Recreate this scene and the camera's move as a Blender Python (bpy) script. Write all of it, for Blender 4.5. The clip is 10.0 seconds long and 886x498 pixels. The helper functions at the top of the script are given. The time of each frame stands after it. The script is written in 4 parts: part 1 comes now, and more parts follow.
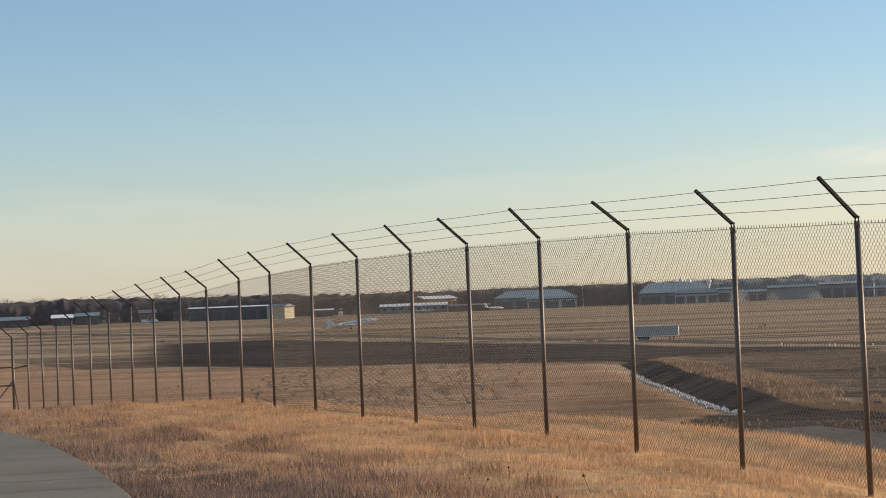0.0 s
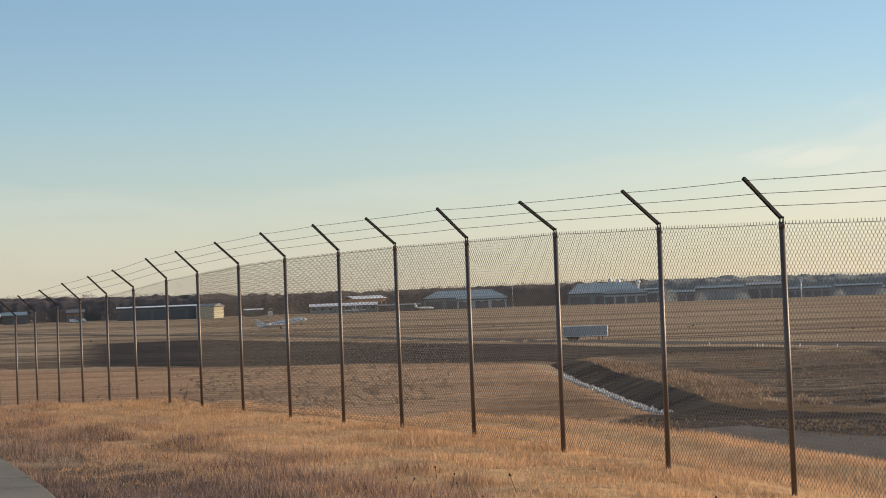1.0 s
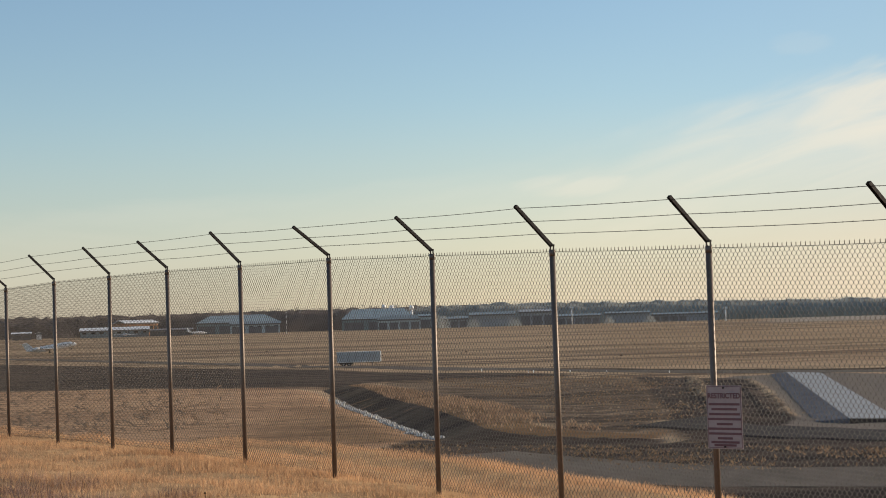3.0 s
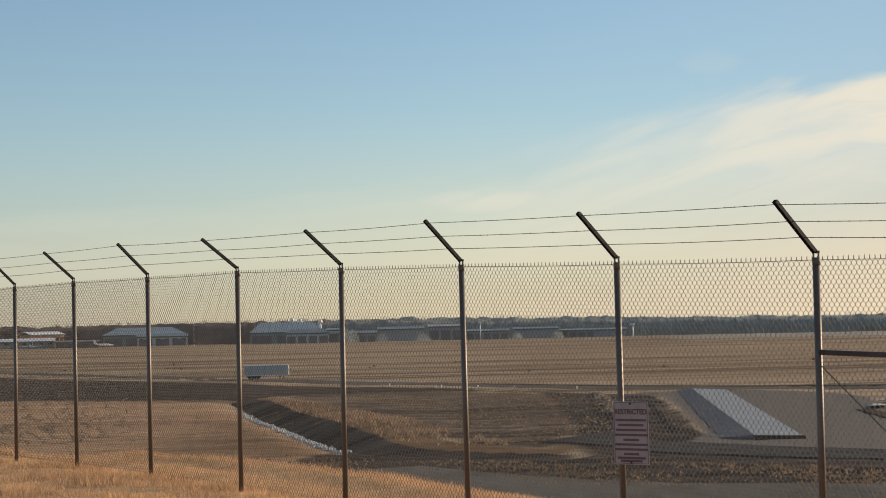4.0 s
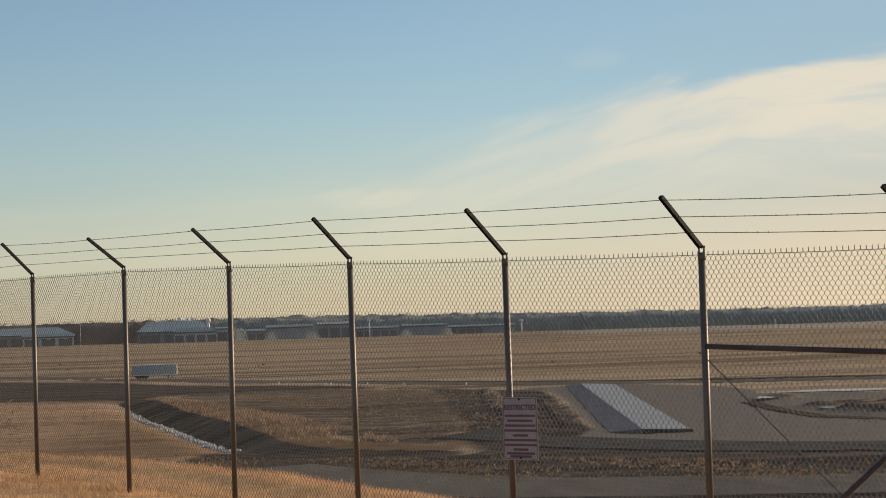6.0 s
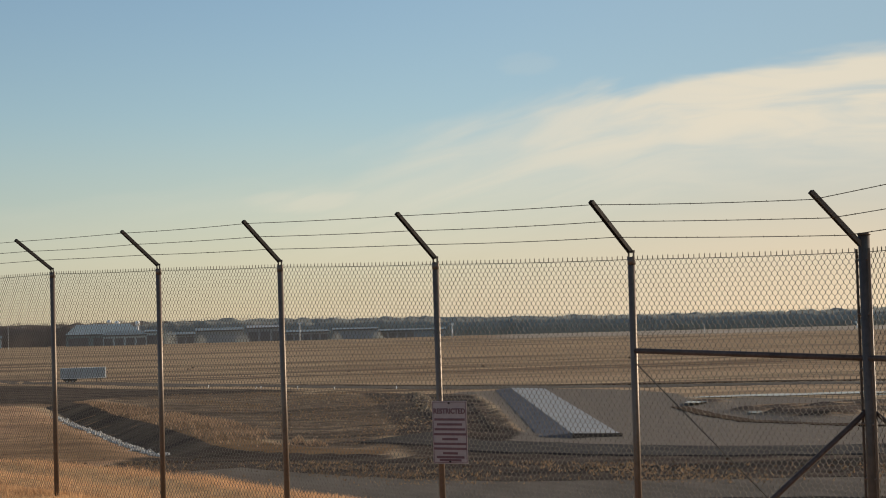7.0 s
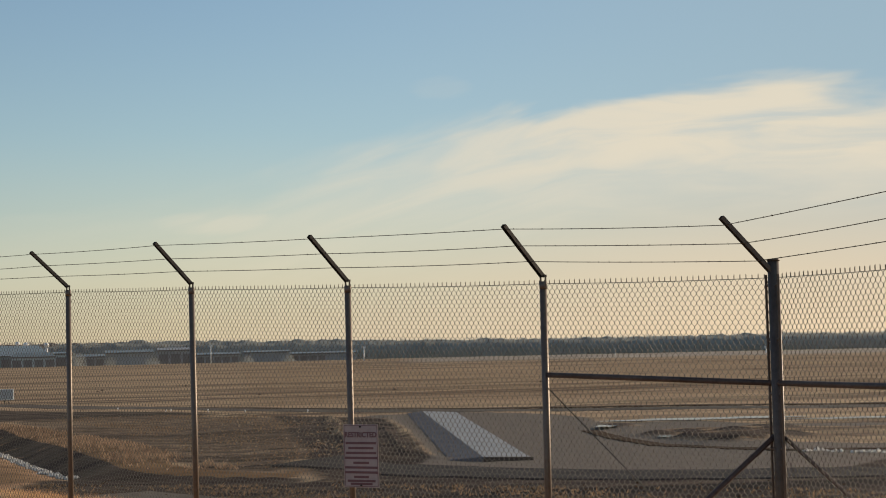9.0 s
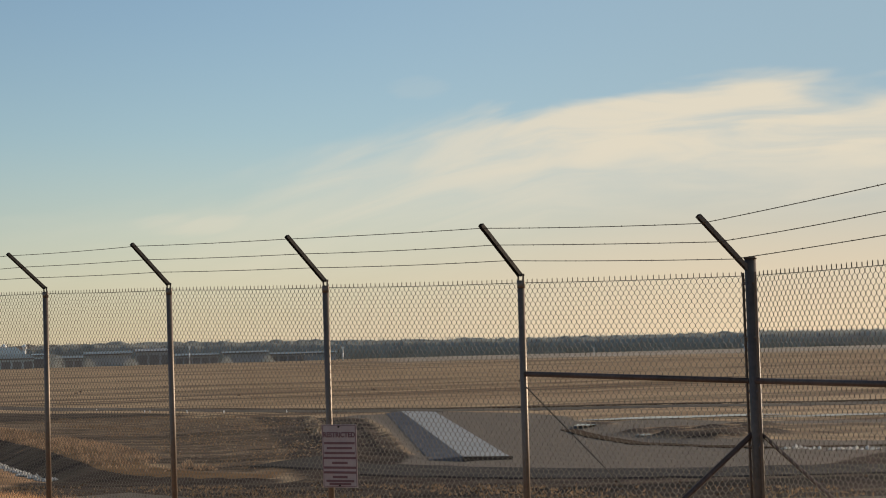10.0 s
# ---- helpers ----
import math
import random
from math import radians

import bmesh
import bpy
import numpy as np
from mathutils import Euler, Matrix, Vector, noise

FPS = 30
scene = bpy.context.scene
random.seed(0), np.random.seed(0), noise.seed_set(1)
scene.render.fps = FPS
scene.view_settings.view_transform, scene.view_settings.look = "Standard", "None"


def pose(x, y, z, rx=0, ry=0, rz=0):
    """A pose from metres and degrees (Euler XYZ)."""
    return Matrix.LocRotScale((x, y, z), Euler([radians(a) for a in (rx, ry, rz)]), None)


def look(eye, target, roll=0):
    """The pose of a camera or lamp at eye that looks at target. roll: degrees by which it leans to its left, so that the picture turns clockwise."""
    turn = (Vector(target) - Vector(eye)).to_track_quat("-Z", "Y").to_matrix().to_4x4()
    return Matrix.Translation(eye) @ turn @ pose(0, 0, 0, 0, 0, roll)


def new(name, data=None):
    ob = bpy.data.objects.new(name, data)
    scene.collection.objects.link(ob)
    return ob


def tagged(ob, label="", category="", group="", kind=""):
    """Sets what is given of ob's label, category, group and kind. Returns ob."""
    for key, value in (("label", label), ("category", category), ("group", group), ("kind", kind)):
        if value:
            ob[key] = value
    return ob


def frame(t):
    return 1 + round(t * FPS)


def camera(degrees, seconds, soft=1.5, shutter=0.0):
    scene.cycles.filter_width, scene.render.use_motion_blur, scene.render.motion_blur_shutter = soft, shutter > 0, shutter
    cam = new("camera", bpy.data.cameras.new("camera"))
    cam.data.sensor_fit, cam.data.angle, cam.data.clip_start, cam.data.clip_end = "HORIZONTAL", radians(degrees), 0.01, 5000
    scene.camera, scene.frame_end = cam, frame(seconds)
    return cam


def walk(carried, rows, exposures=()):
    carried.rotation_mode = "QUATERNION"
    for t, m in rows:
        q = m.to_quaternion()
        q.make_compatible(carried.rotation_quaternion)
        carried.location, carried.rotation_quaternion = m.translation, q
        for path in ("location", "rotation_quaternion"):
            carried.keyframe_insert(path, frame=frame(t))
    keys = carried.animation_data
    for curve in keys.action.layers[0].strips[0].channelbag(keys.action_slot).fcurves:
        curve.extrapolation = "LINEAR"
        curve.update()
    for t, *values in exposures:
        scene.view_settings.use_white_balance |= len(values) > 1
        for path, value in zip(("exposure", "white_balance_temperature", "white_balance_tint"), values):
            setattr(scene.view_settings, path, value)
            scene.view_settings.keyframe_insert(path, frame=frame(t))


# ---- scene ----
EYE = 1.65
cam = camera(25.25, 10.0, soft=1.0)
# the camera stands on the path and pans to the right: seconds, sway in metres, tilt, roll, heading
ROWS = [
    (0.0, 0.000, 0.000, 0.000, 91.747, 2.302, 12.659), (0.5, 0.009, 0.002, -0.004, 91.824, 2.178, 11.817),
    (1.0, 0.030, 0.007, -0.006, 91.666, 2.228, 10.629), (1.5, 0.034, 0.008, -0.007, 91.552, 1.944, 9.381),
    (2.0, 0.041, 0.009, -0.003, 91.598, 1.903, 7.789), (2.5, 0.042, 0.010, -0.006, 91.856, 2.011, 5.783),
    (4.0, 0.042, 0.010, -0.009, 92.516, 1.407, 1.435), (4.5, 0.044, 0.010, -0.008, 92.455, 1.478, 0.148),
    (5.0, 0.045, 0.010, -0.008, 92.368, 1.586, -0.911), (6.5, 0.044, 0.010, -0.009, 92.336, 1.955, -2.478),
    (7.0, 0.048, 0.011, -0.012, 92.390, 1.744, -3.782), (7.5, 0.049, 0.011, -0.013, 92.608, 1.640, -4.900),
    (8.0, 0.045, 0.010, -0.011, 92.839, 1.609, -5.621), (8.5, 0.043, 0.010, -0.010, 92.963, 1.568, -6.060),
    (9.0, 0.047, 0.011, -0.010, 92.992, 1.511, -6.335), (9.5, 0.048, 0.011, -0.012, 93.031, 1.451, -6.622),
    (10.0, 0.055, 0.013, -0.012, 92.966, 1.805, -6.942),
]
walk(cam, [(t, pose(x, y, EYE + z, rx, ry, rz)) for t, x, y, z, rx, ry, rz in ROWS], exposures=[(0.0, 0.40, 6150, 12.5), (2.5, 0.33, 6250, 12.2), (4.5, 0.19, 6380, 11.5), (10.0, 0.06, 6560, 11.3)])

# ---- light ----
SUN_AZ, SUN_EL = 62.0, 16.5


def compass(az, d):
    """x, y at a heading in degrees to the right of straight ahead, d metres away."""
    return d * math.sin(radians(az)), d * math.cos(radians(az))


def build_world():
    w = bpy.data.worlds.new("sky")
    scene.world = w
    w.use_nodes = True
    n, l = w.node_tree.nodes, w.node_tree.links
    n.clear()
    out, bg = n.new("ShaderNodeOutputWorld"), n.new("ShaderNodeBackground")
    sky = n.new("ShaderNodeTexSky")
    sky.sky_type = "NISHITA"
    sky.sun_disc = False
    sky.sun_elevation, sky.sun_rotation = radians(SUN_EL), radians(SUN_AZ)
    sky.altitude, sky.air_density, sky.dust_density, sky.ozone_density = 100, 1.05, 0.12, 2.3

    def calc(kind, a, b=0.0, c=0.0):
        m = n.new("ShaderNodeMath")
        m.operation = kind
        for socket, v in zip(m.inputs, (a, b, c)):
            if isinstance(v, (int, float)):
                socket.default_value = v
            else:
                l.new(v, socket)
        return m.outputs[0]

    def span(v, a, z, low=0.0, high=1.0, smooth=True):
        r = n.new("ShaderNodeMapRange")
        r.interpolation_type = "SMOOTHSTEP" if smooth else "LINEAR"
        for key, q in (("From Min", a), ("From Max", z), ("To Min", low), ("To Max", high)):
            r.inputs[key].default_value = q
        l.new(v, r.inputs["Value"])
        return r.outputs[0]

    def cloud_noise(x, y, scale, detail, distort=0.0):
        v, t = n.new("ShaderNodeCombineXYZ"), n.new("ShaderNodeTexNoise")
        l.new(x, v.inputs[0])
        l.new(y, v.inputs[1])
        t.inputs["Scale"].default_value, t.inputs["Detail"].default_value, t.inputs["Distortion"].default_value = scale, detail, distort
        l.new(v.outputs[0], t.inputs["Vector"])
        return t.outputs["Fac"]

    def blend(fac, base, colour):
        x = n.new("ShaderNodeMix")
        x.data_type = "RGBA"
        x.inputs[7].default_value = (*colour, 1)
        l.new(base, x.inputs[6])
        l.new(fac, x.inputs[0])
        return x.outputs[2]

    co, xyz = n.new("ShaderNodeTexCoord"), n.new("ShaderNodeSeparateXYZ")
    l.new(co.outputs["Generated"], xyz.inputs[0])
    head, up = calc("ARCTAN2", xyz.outputs["X"], xyz.outputs["Y"]), xyz.outputs["Z"]
    # a thin grey veil that thickens towards the sun's side
    col = blend(span(head, -0.05, 0.36, 0.0, 0.72), sky.outputs[0], (3.0, 4.1, 4.75))
    # dusty, warm air low over the horizon
    low = calc("POWER", span(up, 0.115, 0.0, 0, 1, False), 1.5)
    col = blend(calc("MULTIPLY", low, span(head, -0.28, 0.12, 0.66, 0.0)), col, (4.35, 3.72, 3.15))
    col = blend(calc("MULTIPLY", low, span(head, -0.28, 0.12, 0.0, 1.0)), col, (6.4, 5.25, 3.65))
    col = blend(calc("MULTIPLY", low, span(head, 0.04, 0.28, 0.0, 0.75)), col, (8.4, 6.5, 4.2))
    # a bank of high cloud: its ragged upper edge climbs towards the sun's side
    edge = calc("ADD", span(head, -0.21, -0.01, 0.066, 0.082, False), span(head, -0.01, 0.18, 0.0, 0.05, False))
    under = calc("SUBTRACT", up, edge)
    wide, tall = calc("MULTIPLY", head, 7.0), calc("MULTIPLY", under, 34.0)
    lumps, streaks = cloud_noise(wide, tall, 1.15, 4, 0.3), cloud_noise(calc("MULTIPLY", head, 9.0), calc("MULTIPLY", under, 55.0), 1.3, 6, 0.9)
    rag = calc("MULTIPLY_ADD", calc("SUBTRACT", lumps, 0.5), 0.05, under)
    body = calc("MULTIPLY", span(rag, 0.002, -0.012), span(rag, -0.07, -0.03, 0.12, 1.0))
    body = calc("MULTIPLY", body, span(head, -0.06, 0.23, 0.13, 1.0))
    body = calc("MULTIPLY", body, span(streaks, 0.3, 0.62, 0.5, 1.0))
    # two loose wisps, one above the bank and one below it
    for a, e, wa, we, much in ((0.113, 0.1335, 0.014, 0.006, 0.08), (-0.004, 0.068, 0.03, 0.0055, 0.3)):
        da, de = calc("DIVIDE", calc("SUBTRACT", head, a), wa), calc("DIVIDE", calc("SUBTRACT", up, e), we)
        r = calc("ADD", calc("MULTIPLY", da, da), calc("MULTIPLY", de, de))
        r = calc("ADD", r, calc("MULTIPLY", calc("SUBTRACT", streaks, 0.5), 5.0))
        body = calc("ADD", body, span(r, 1.3, -0.2, 0.0, much))
    col = blend(calc("MINIMUM", calc("MULTIPLY", body, 0.9), 0.9), col, (7.5, 6.75, 5.25))
    l.new(col, bg.inputs["Color"])
    bg.inputs["Strength"].default_value = 0.101
    l.new(bg.outputs[0], out.inputs[0])
    s = bpy.data.lights.new("sun", "SUN")
    s.energy, s.angle, s.color = 5.0, radians(0.6), (1.0, 0.79, 0.56)
    x, y = compass(SUN_AZ, 100 * math.cos(radians(SUN_EL)))
    new("sun", s).matrix_world = look((x, y, 100 * math.sin(radians(SUN_EL))), (0, 0, 0))


build_world()


# ---- materials ----
def surface(name, low, high, scale=4.0, rough=0.8, metal=0.0, bump=0.2, stretch=(1, 1, 1), fine=6.0, island=0.0, spec=0.4, thin=False):
    """Two colours mixed by noise at two scales, with fine relief; island: share of random brightness piece by piece."""
    m = bpy.data.materials.new(name)
    m.use_nodes = True
    n, l = m.node_tree.nodes, m.node_tree.links
    b = n["Principled BSDF"]
    co, mp = n.new("ShaderNodeTexCoord"), n.new("ShaderNodeMapping")
    mp.inputs["Scale"].default_value = stretch
    a, c = n.new("ShaderNodeTexNoise"), n.new("ShaderNodeTexNoise")
    for tex, s in ((a, scale), (c, scale * fine)):
        tex.inputs["Scale"].default_value, tex.inputs["Detail"].default_value = s, 5
        l.new(mp.outputs[0], tex.inputs["Vector"])
    l.new(co.outputs["Object"], mp.inputs[0])
    add = n.new("ShaderNodeMath")
    add.operation = "ADD"
    l.new(a.outputs["Fac"], add.inputs[0])
    l.new(c.outputs["Fac"], add.inputs[1])
    last = add.outputs[0]
    if island:
        g, k = n.new("ShaderNodeNewGeometry"), n.new("ShaderNodeMath")
        k.operation = "MULTIPLY_ADD"
        k.inputs[1].default_value = island
        l.new(g.outputs["Random Per Island"], k.inputs[0])
        l.new(last, k.inputs[2])
        shift = n.new("ShaderNodeMath")
        shift.operation = "SUBTRACT"
        shift.inputs[1].default_value = island / 2
        l.new(k.outputs[0], shift.inputs[0])
        last = shift.outputs[0]
    r = n.new("ShaderNodeMapRange")
    r.inputs["From Min"].default_value, r.inputs["From Max"].default_value = 0.72, 1.28
    l.new(last, r.inputs["Value"])
    x = n.new("ShaderNodeMix")
    x.data_type = "RGBA"
    x.inputs[6].default_value, x.inputs[7].default_value = (*low, 1), (*high, 1)
    l.new(r.outputs[0], x.inputs[0])
    l.new(x.outputs[2], b.inputs["Base Color"])
    b.inputs["Roughness"].default_value, b.inputs["Metallic"].default_value = rough, metal
    b.inputs["Specular IOR Level"].default_value = spec
    if bump:
        bu = n.new("ShaderNodeBump")
        bu.inputs["Strength"].default_value, bu.inputs["Distance"].default_value = bump, 0.02
        l.new(c.outputs["Fac"], bu.inputs["Height"])
        l.new(bu.outputs[0], b.inputs["Normal"])
    if thin:
        # leaves and twigs pass on about half of the light that falls on them
        t, both = n.new("ShaderNodeBsdfTranslucent"), n.new("ShaderNodeMixShader")
        both.inputs[0].default_value = 0.5
        l.new(x.outputs[2], t.inputs["Color"])
        l.new(b.outputs[0], both.inputs[1])
        l.new(t.outputs[0], both.inputs[2])
        l.new(both.outputs[0], n["Material Output"].inputs[0])
    return m


STEEL = surface("weathered brown steel pipe", (0.06, 0.041, 0.033), (0.10, 0.072, 0.06), 6, 0.5, 0.0, 0.04, spec=1.0)
STEEL.node_tree.nodes["Principled BSDF"].inputs["Specular Tint"].default_value = (1.0, 0.86, 0.72, 1)
CORNER = surface("brown painted corner pipe", (0.055, 0.04, 0.032), (0.09, 0.068, 0.056), 5, 0.5, 0.0, 0.05, spec=0.45)
RAIL = surface("brown weathered rail", (0.05, 0.032, 0.028), (0.10, 0.068, 0.06), 5, 0.55, 0.2, 0.06)
ARM = surface("dark pressed steel", (0.02, 0.017, 0.016), (0.04, 0.034, 0.03), 6, 0.6, 0.2, 0.1)
WIRE = surface("dull fence wire", (0.028, 0.022, 0.015), (0.06, 0.048, 0.035), 10, 0.5, 0.0, 0, spec=0.4)
PATH = surface("worn concrete path", (0.17, 0.148, 0.115), (0.23, 0.205, 0.162), 0.8, 0.95, 0, 0.3, fine=30, spec=0.1)
ROAD = surface("grey service road", (0.07, 0.064, 0.058), (0.125, 0.113, 0.10), 0.05, 1.0, 0, 0.1, (1, 0.3, 1), 9, spec=0.03)
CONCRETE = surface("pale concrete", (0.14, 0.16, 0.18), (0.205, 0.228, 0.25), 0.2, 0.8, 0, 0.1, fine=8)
STONE = surface("pale broken stone", (0.32, 0.30, 0.27), (0.55, 0.53, 0.49), 1.5, 0.8, 0, 0.3, island=0.5)
SOIL = surface("bare brown soil", (0.035, 0.025, 0.018), (0.08, 0.053, 0.036), 0.8, 1.0, 0, 0.4, spec=0.02)
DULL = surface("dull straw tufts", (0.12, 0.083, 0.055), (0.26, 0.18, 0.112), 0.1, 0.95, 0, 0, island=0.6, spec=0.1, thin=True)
# brighter copy of the dull straw: sunlight on the bank's crest, put into colour
CREST = surface("straw brush with sunlight in its colour", (0.165, 0.112, 0.078), (0.41, 0.285, 0.19), 0.15, 0.95, 0, 0, island=0.6, spec=0.1, thin=True)
MAUVE = surface("mauve-brown dead weeds", (0.11, 0.078, 0.072), (0.27, 0.195, 0.17), 0.6, 0.95, 0, 0, island=0.5, spec=0.1, thin=True)
GRASS = surface("dry straw grass", (0.36, 0.215, 0.122), (0.75, 0.485, 0.275), 0.35, 0.9, 0, 0, island=0.7, fine=9, spec=0.15, thin=True)
WEED = surface("dead weed stalks", (0.115, 0.078, 0.067), (0.56, 0.37, 0.255), 0.55, 0.95, 0, 0, island=0.5, fine=4, spec=0.1, thin=True)
# both woods colours are paled to paint in haze, the far one most
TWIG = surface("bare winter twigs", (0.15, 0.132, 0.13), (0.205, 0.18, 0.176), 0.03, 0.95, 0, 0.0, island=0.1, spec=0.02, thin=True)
HAZETWIG = surface("far woods greyed by painted haze", (0.31, 0.335, 0.335), (0.38, 0.405, 0.40), 0.03, 0.95, 0, 0.0, island=0.06, spec=0.02, thin=True)
PALEWALL = surface("pale blue-grey sheet wall", (0.33, 0.40, 0.43), (0.42, 0.49, 0.52), 0.05, 0.5, 0.1, 0, (6, 6, 0.4))

WHITE = surface("white paint", (0.68, 0.68, 0.68), (0.82, 0.82, 0.81), 0.5, 0.35, 0, 0)
CLADDING = surface("blue-grey metal cladding", (0.15, 0.195, 0.21), (0.21, 0.26, 0.275), 0.05, 0.5, 0.1, 0, (6, 6, 0.4))
ROOFING = surface("pale blue-grey metal roof", (0.20, 0.265, 0.285), (0.27, 0.335, 0.355), 0.05, 0.45, 0.1, 0)
DARKWALL = surface("dark grey metal wall", (0.125, 0.12, 0.125), (0.165, 0.16, 0.165), 0.08, 0.6, 0, 0)
# grey sheet metal, its colour lifted to paint in the haze before far halls
GREYHALL = surface("grey metal hall paled by painted haze", (0.24, 0.26, 0.275), (0.30, 0.32, 0.335), 0.05, 0.6, 0, 0, (5, 5, 0.5))
DOOR = surface("dark grey sheet door", (0.095, 0.092, 0.095), (0.12, 0.116, 0.12), 0.08, 0.6, 0, 0)
BEIGE = surface("beige render wall", (0.52, 0.45, 0.30), (0.66, 0.58, 0.40), 0.1, 0.8, 0, 0)
BRICK = surface("orange brick wall", (0.34, 0.17, 0.09), (0.46, 0.25, 0.14), 0.2, 0.85, 0, 0)
MUD = surface("dark wet grey mud", (0.03, 0.031, 0.033), (0.062, 0.06, 0.06), 0.5, 1.0, 0, 0.3, (0.3, 1, 1), spec=0.02)
# concrete darkened and blued to stand for the apron's shaded side
SHADESIDE = surface("apron side with shade in its colour", (0.095, 0.102, 0.12), (0.13, 0.138, 0.155), 0.3, 1.0, 0, 0.1, spec=0.0)
RUT = surface("crumbled brown soil", (0.14, 0.09, 0.058), (0.22, 0.142, 0.09), 0.8, 1.0, 0, 0.4, spec=0.02)
CLOD = surface("brown clods", (0.10, 0.07, 0.045), (0.26, 0.20, 0.14), 1.5, 0.9, 0, 0.3, island=0.5)
GLASS = surface("dark window glass", (0.02, 0.025, 0.03), (0.04, 0.045, 0.05), 0.2, 0.1, 0, 0)
RUBBER = surface("black rubber", (0.012, 0.012, 0.012), (0.03, 0.03, 0.03), 2, 0.8, 0, 0)
TRAILER = surface("blue-grey trailer side", (0.27, 0.31, 0.335), (0.35, 0.39, 0.415), 0.4, 0.4, 0.1, 0, (4, 4, 0.5))
SIGNFACE = surface("faded white sign", (0.31, 0.245, 0.24), (0.38, 0.305, 0.295), 3, 0.5, 0, 0)
SIGNTEXT = surface("dark red print", (0.125, 0.058, 0.066), (0.165, 0.08, 0.088), 3, 0.6, 0, 0)


def water_material():
    m = bpy.data.materials.new("standing water")
    m.use_nodes = True
    b = m.node_tree.nodes["Principled BSDF"]
    b.inputs["Base Color"].default_value, b.inputs["Roughness"].default_value = (0.03, 0.035, 0.04, 1), 0.2
    no, bu = m.node_tree.nodes.new("ShaderNodeTexNoise"), m.node_tree.nodes.new("ShaderNodeBump")
    no.inputs["Scale"].default_value = 3
    bu.inputs["Strength"].default_value = 0.03
    m.node_tree.links.new(no.outputs["Fac"], bu.inputs["Height"])
    m.node_tree.links.new(bu.outputs[0], b.inputs["Normal"])
    return m


WATER = water_material()


def ground_material():
    """Dry grass; the mesh's cover weights lay red soil, dark soil and painted bank shade, gravel, pale turf and mown
    grass over it.
    """
    m = bpy.data.materials.new("winter airfield ground")
    m.use_nodes = True
    n, l = m.node_tree.nodes, m.node_tree.links
    b = n["Principled BSDF"]
    b.inputs["Roughness"].default_value, b.inputs["Specular IOR Level"].default_value = 1.0, 0.03
    co = n.new("ShaderNodeTexCoord")

    def noise_tex(scale, stretch, detail=6):
        mp, t = n.new("ShaderNodeMapping"), n.new("ShaderNodeTexNoise")
        mp.inputs["Scale"].default_value = stretch
        t.inputs["Scale"].default_value, t.inputs["Detail"].default_value, t.inputs["Roughness"].default_value = scale, detail, 0.65
        l.new(co.outputs["Object"], mp.inputs[0])
        l.new(mp.outputs[0], t.inputs["Vector"])
        return t.outputs["Fac"]

    def mixed(fac, c1, c2):
        x = n.new("ShaderNodeMix")
        x.data_type = "RGBA"
        for socket, c in ((x.inputs[6], c1), (x.inputs[7], c2)):
            if isinstance(c, tuple):
                socket.default_value = (*c, 1)
            else:
                l.new(c, socket)
        l.new(fac, x.inputs[0])
        return x.outputs[2]

    def ranged(v, a, z):
        r = n.new("ShaderNodeMapRange")
        r.inputs["From Min"].default_value, r.inputs["From Max"].default_value = a, z
        l.new(v, r.inputs["Value"])
        return r.outputs[0]

    big, mid, small = noise_tex(0.03, (0.12, 1.0, 1)), noise_tex(0.2, (0.08, 1, 1)), noise_tex(2.2, (1, 1, 1))
    grass = mixed(ranged(mid, 0.48, 0.68), mixed(ranged(big, 0.44, 0.54), (0.112, 0.077, 0.054), (0.31, 0.222, 0.145)), (0.45, 0.342, 0.215))
    mown = mixed(ranged(small, 0.3, 0.7), (0.36, 0.218, 0.112), (0.62, 0.405, 0.21))
    red = mixed(ranged(mid, 0.4, 0.64), mixed(ranged(big, 0.4, 0.6), (0.248, 0.148, 0.09), (0.33, 0.202, 0.121)), (0.44, 0.28, 0.166))
    straw = mixed(ranged(mid, 0.35, 0.65), (0.09, 0.055, 0.032), (0.21, 0.13, 0.068))
    # colour of dark soil, and of the shade painted on the ditch bank
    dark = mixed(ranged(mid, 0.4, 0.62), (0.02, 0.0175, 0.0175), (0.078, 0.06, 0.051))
    pale = mixed(ranged(mid, 0.4, 0.6), (0.20, 0.18, 0.15), (0.40, 0.39, 0.36))
    gravel = mixed(ranged(small, 0.3, 0.7), (0.102, 0.09, 0.08), (0.172, 0.153, 0.135))
    at, a2 = n.new("ShaderNodeVertexColor"), n.new("ShaderNodeVertexColor")
    at.layer_name, a2.layer_name = "cover", "cover_near"
    s1, s2 = n.new("ShaderNodeSeparateColor"), n.new("ShaderNodeSeparateColor")
    l.new(at.outputs["Color"], s1.inputs[0])
    l.new(a2.outputs["Color"], s2.inputs[0])
    rag = noise_tex(0.35, (0.5, 1, 1))

    fray = noise_tex(1.3, (0.7, 1, 1))
    mean = n.new("ShaderNodeMix")
    mean.inputs[0].default_value = 0.5
    l.new(rag, mean.inputs[2])
    l.new(fray, mean.inputs[3])

    def ragged(mask):
        a = n.new("ShaderNodeMath")
        a.operation = "ADD"
        l.new(mask, a.inputs[0])
        l.new(mean.outputs[0], a.inputs[1])
        return ranged(a.outputs[0], 0.86, 1.14)

    col = mixed(ragged(s1.outputs[0]), grass, red)
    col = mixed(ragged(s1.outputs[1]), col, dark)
    col = mixed(ragged(s1.outputs[2]), col, gravel)
    col = mixed(ragged(s2.outputs[1]), col, straw)
    col = mixed(ragged(s2.outputs[0]), col, mown)
    col = mixed(ragged(s2.outputs[2]), col, pale)
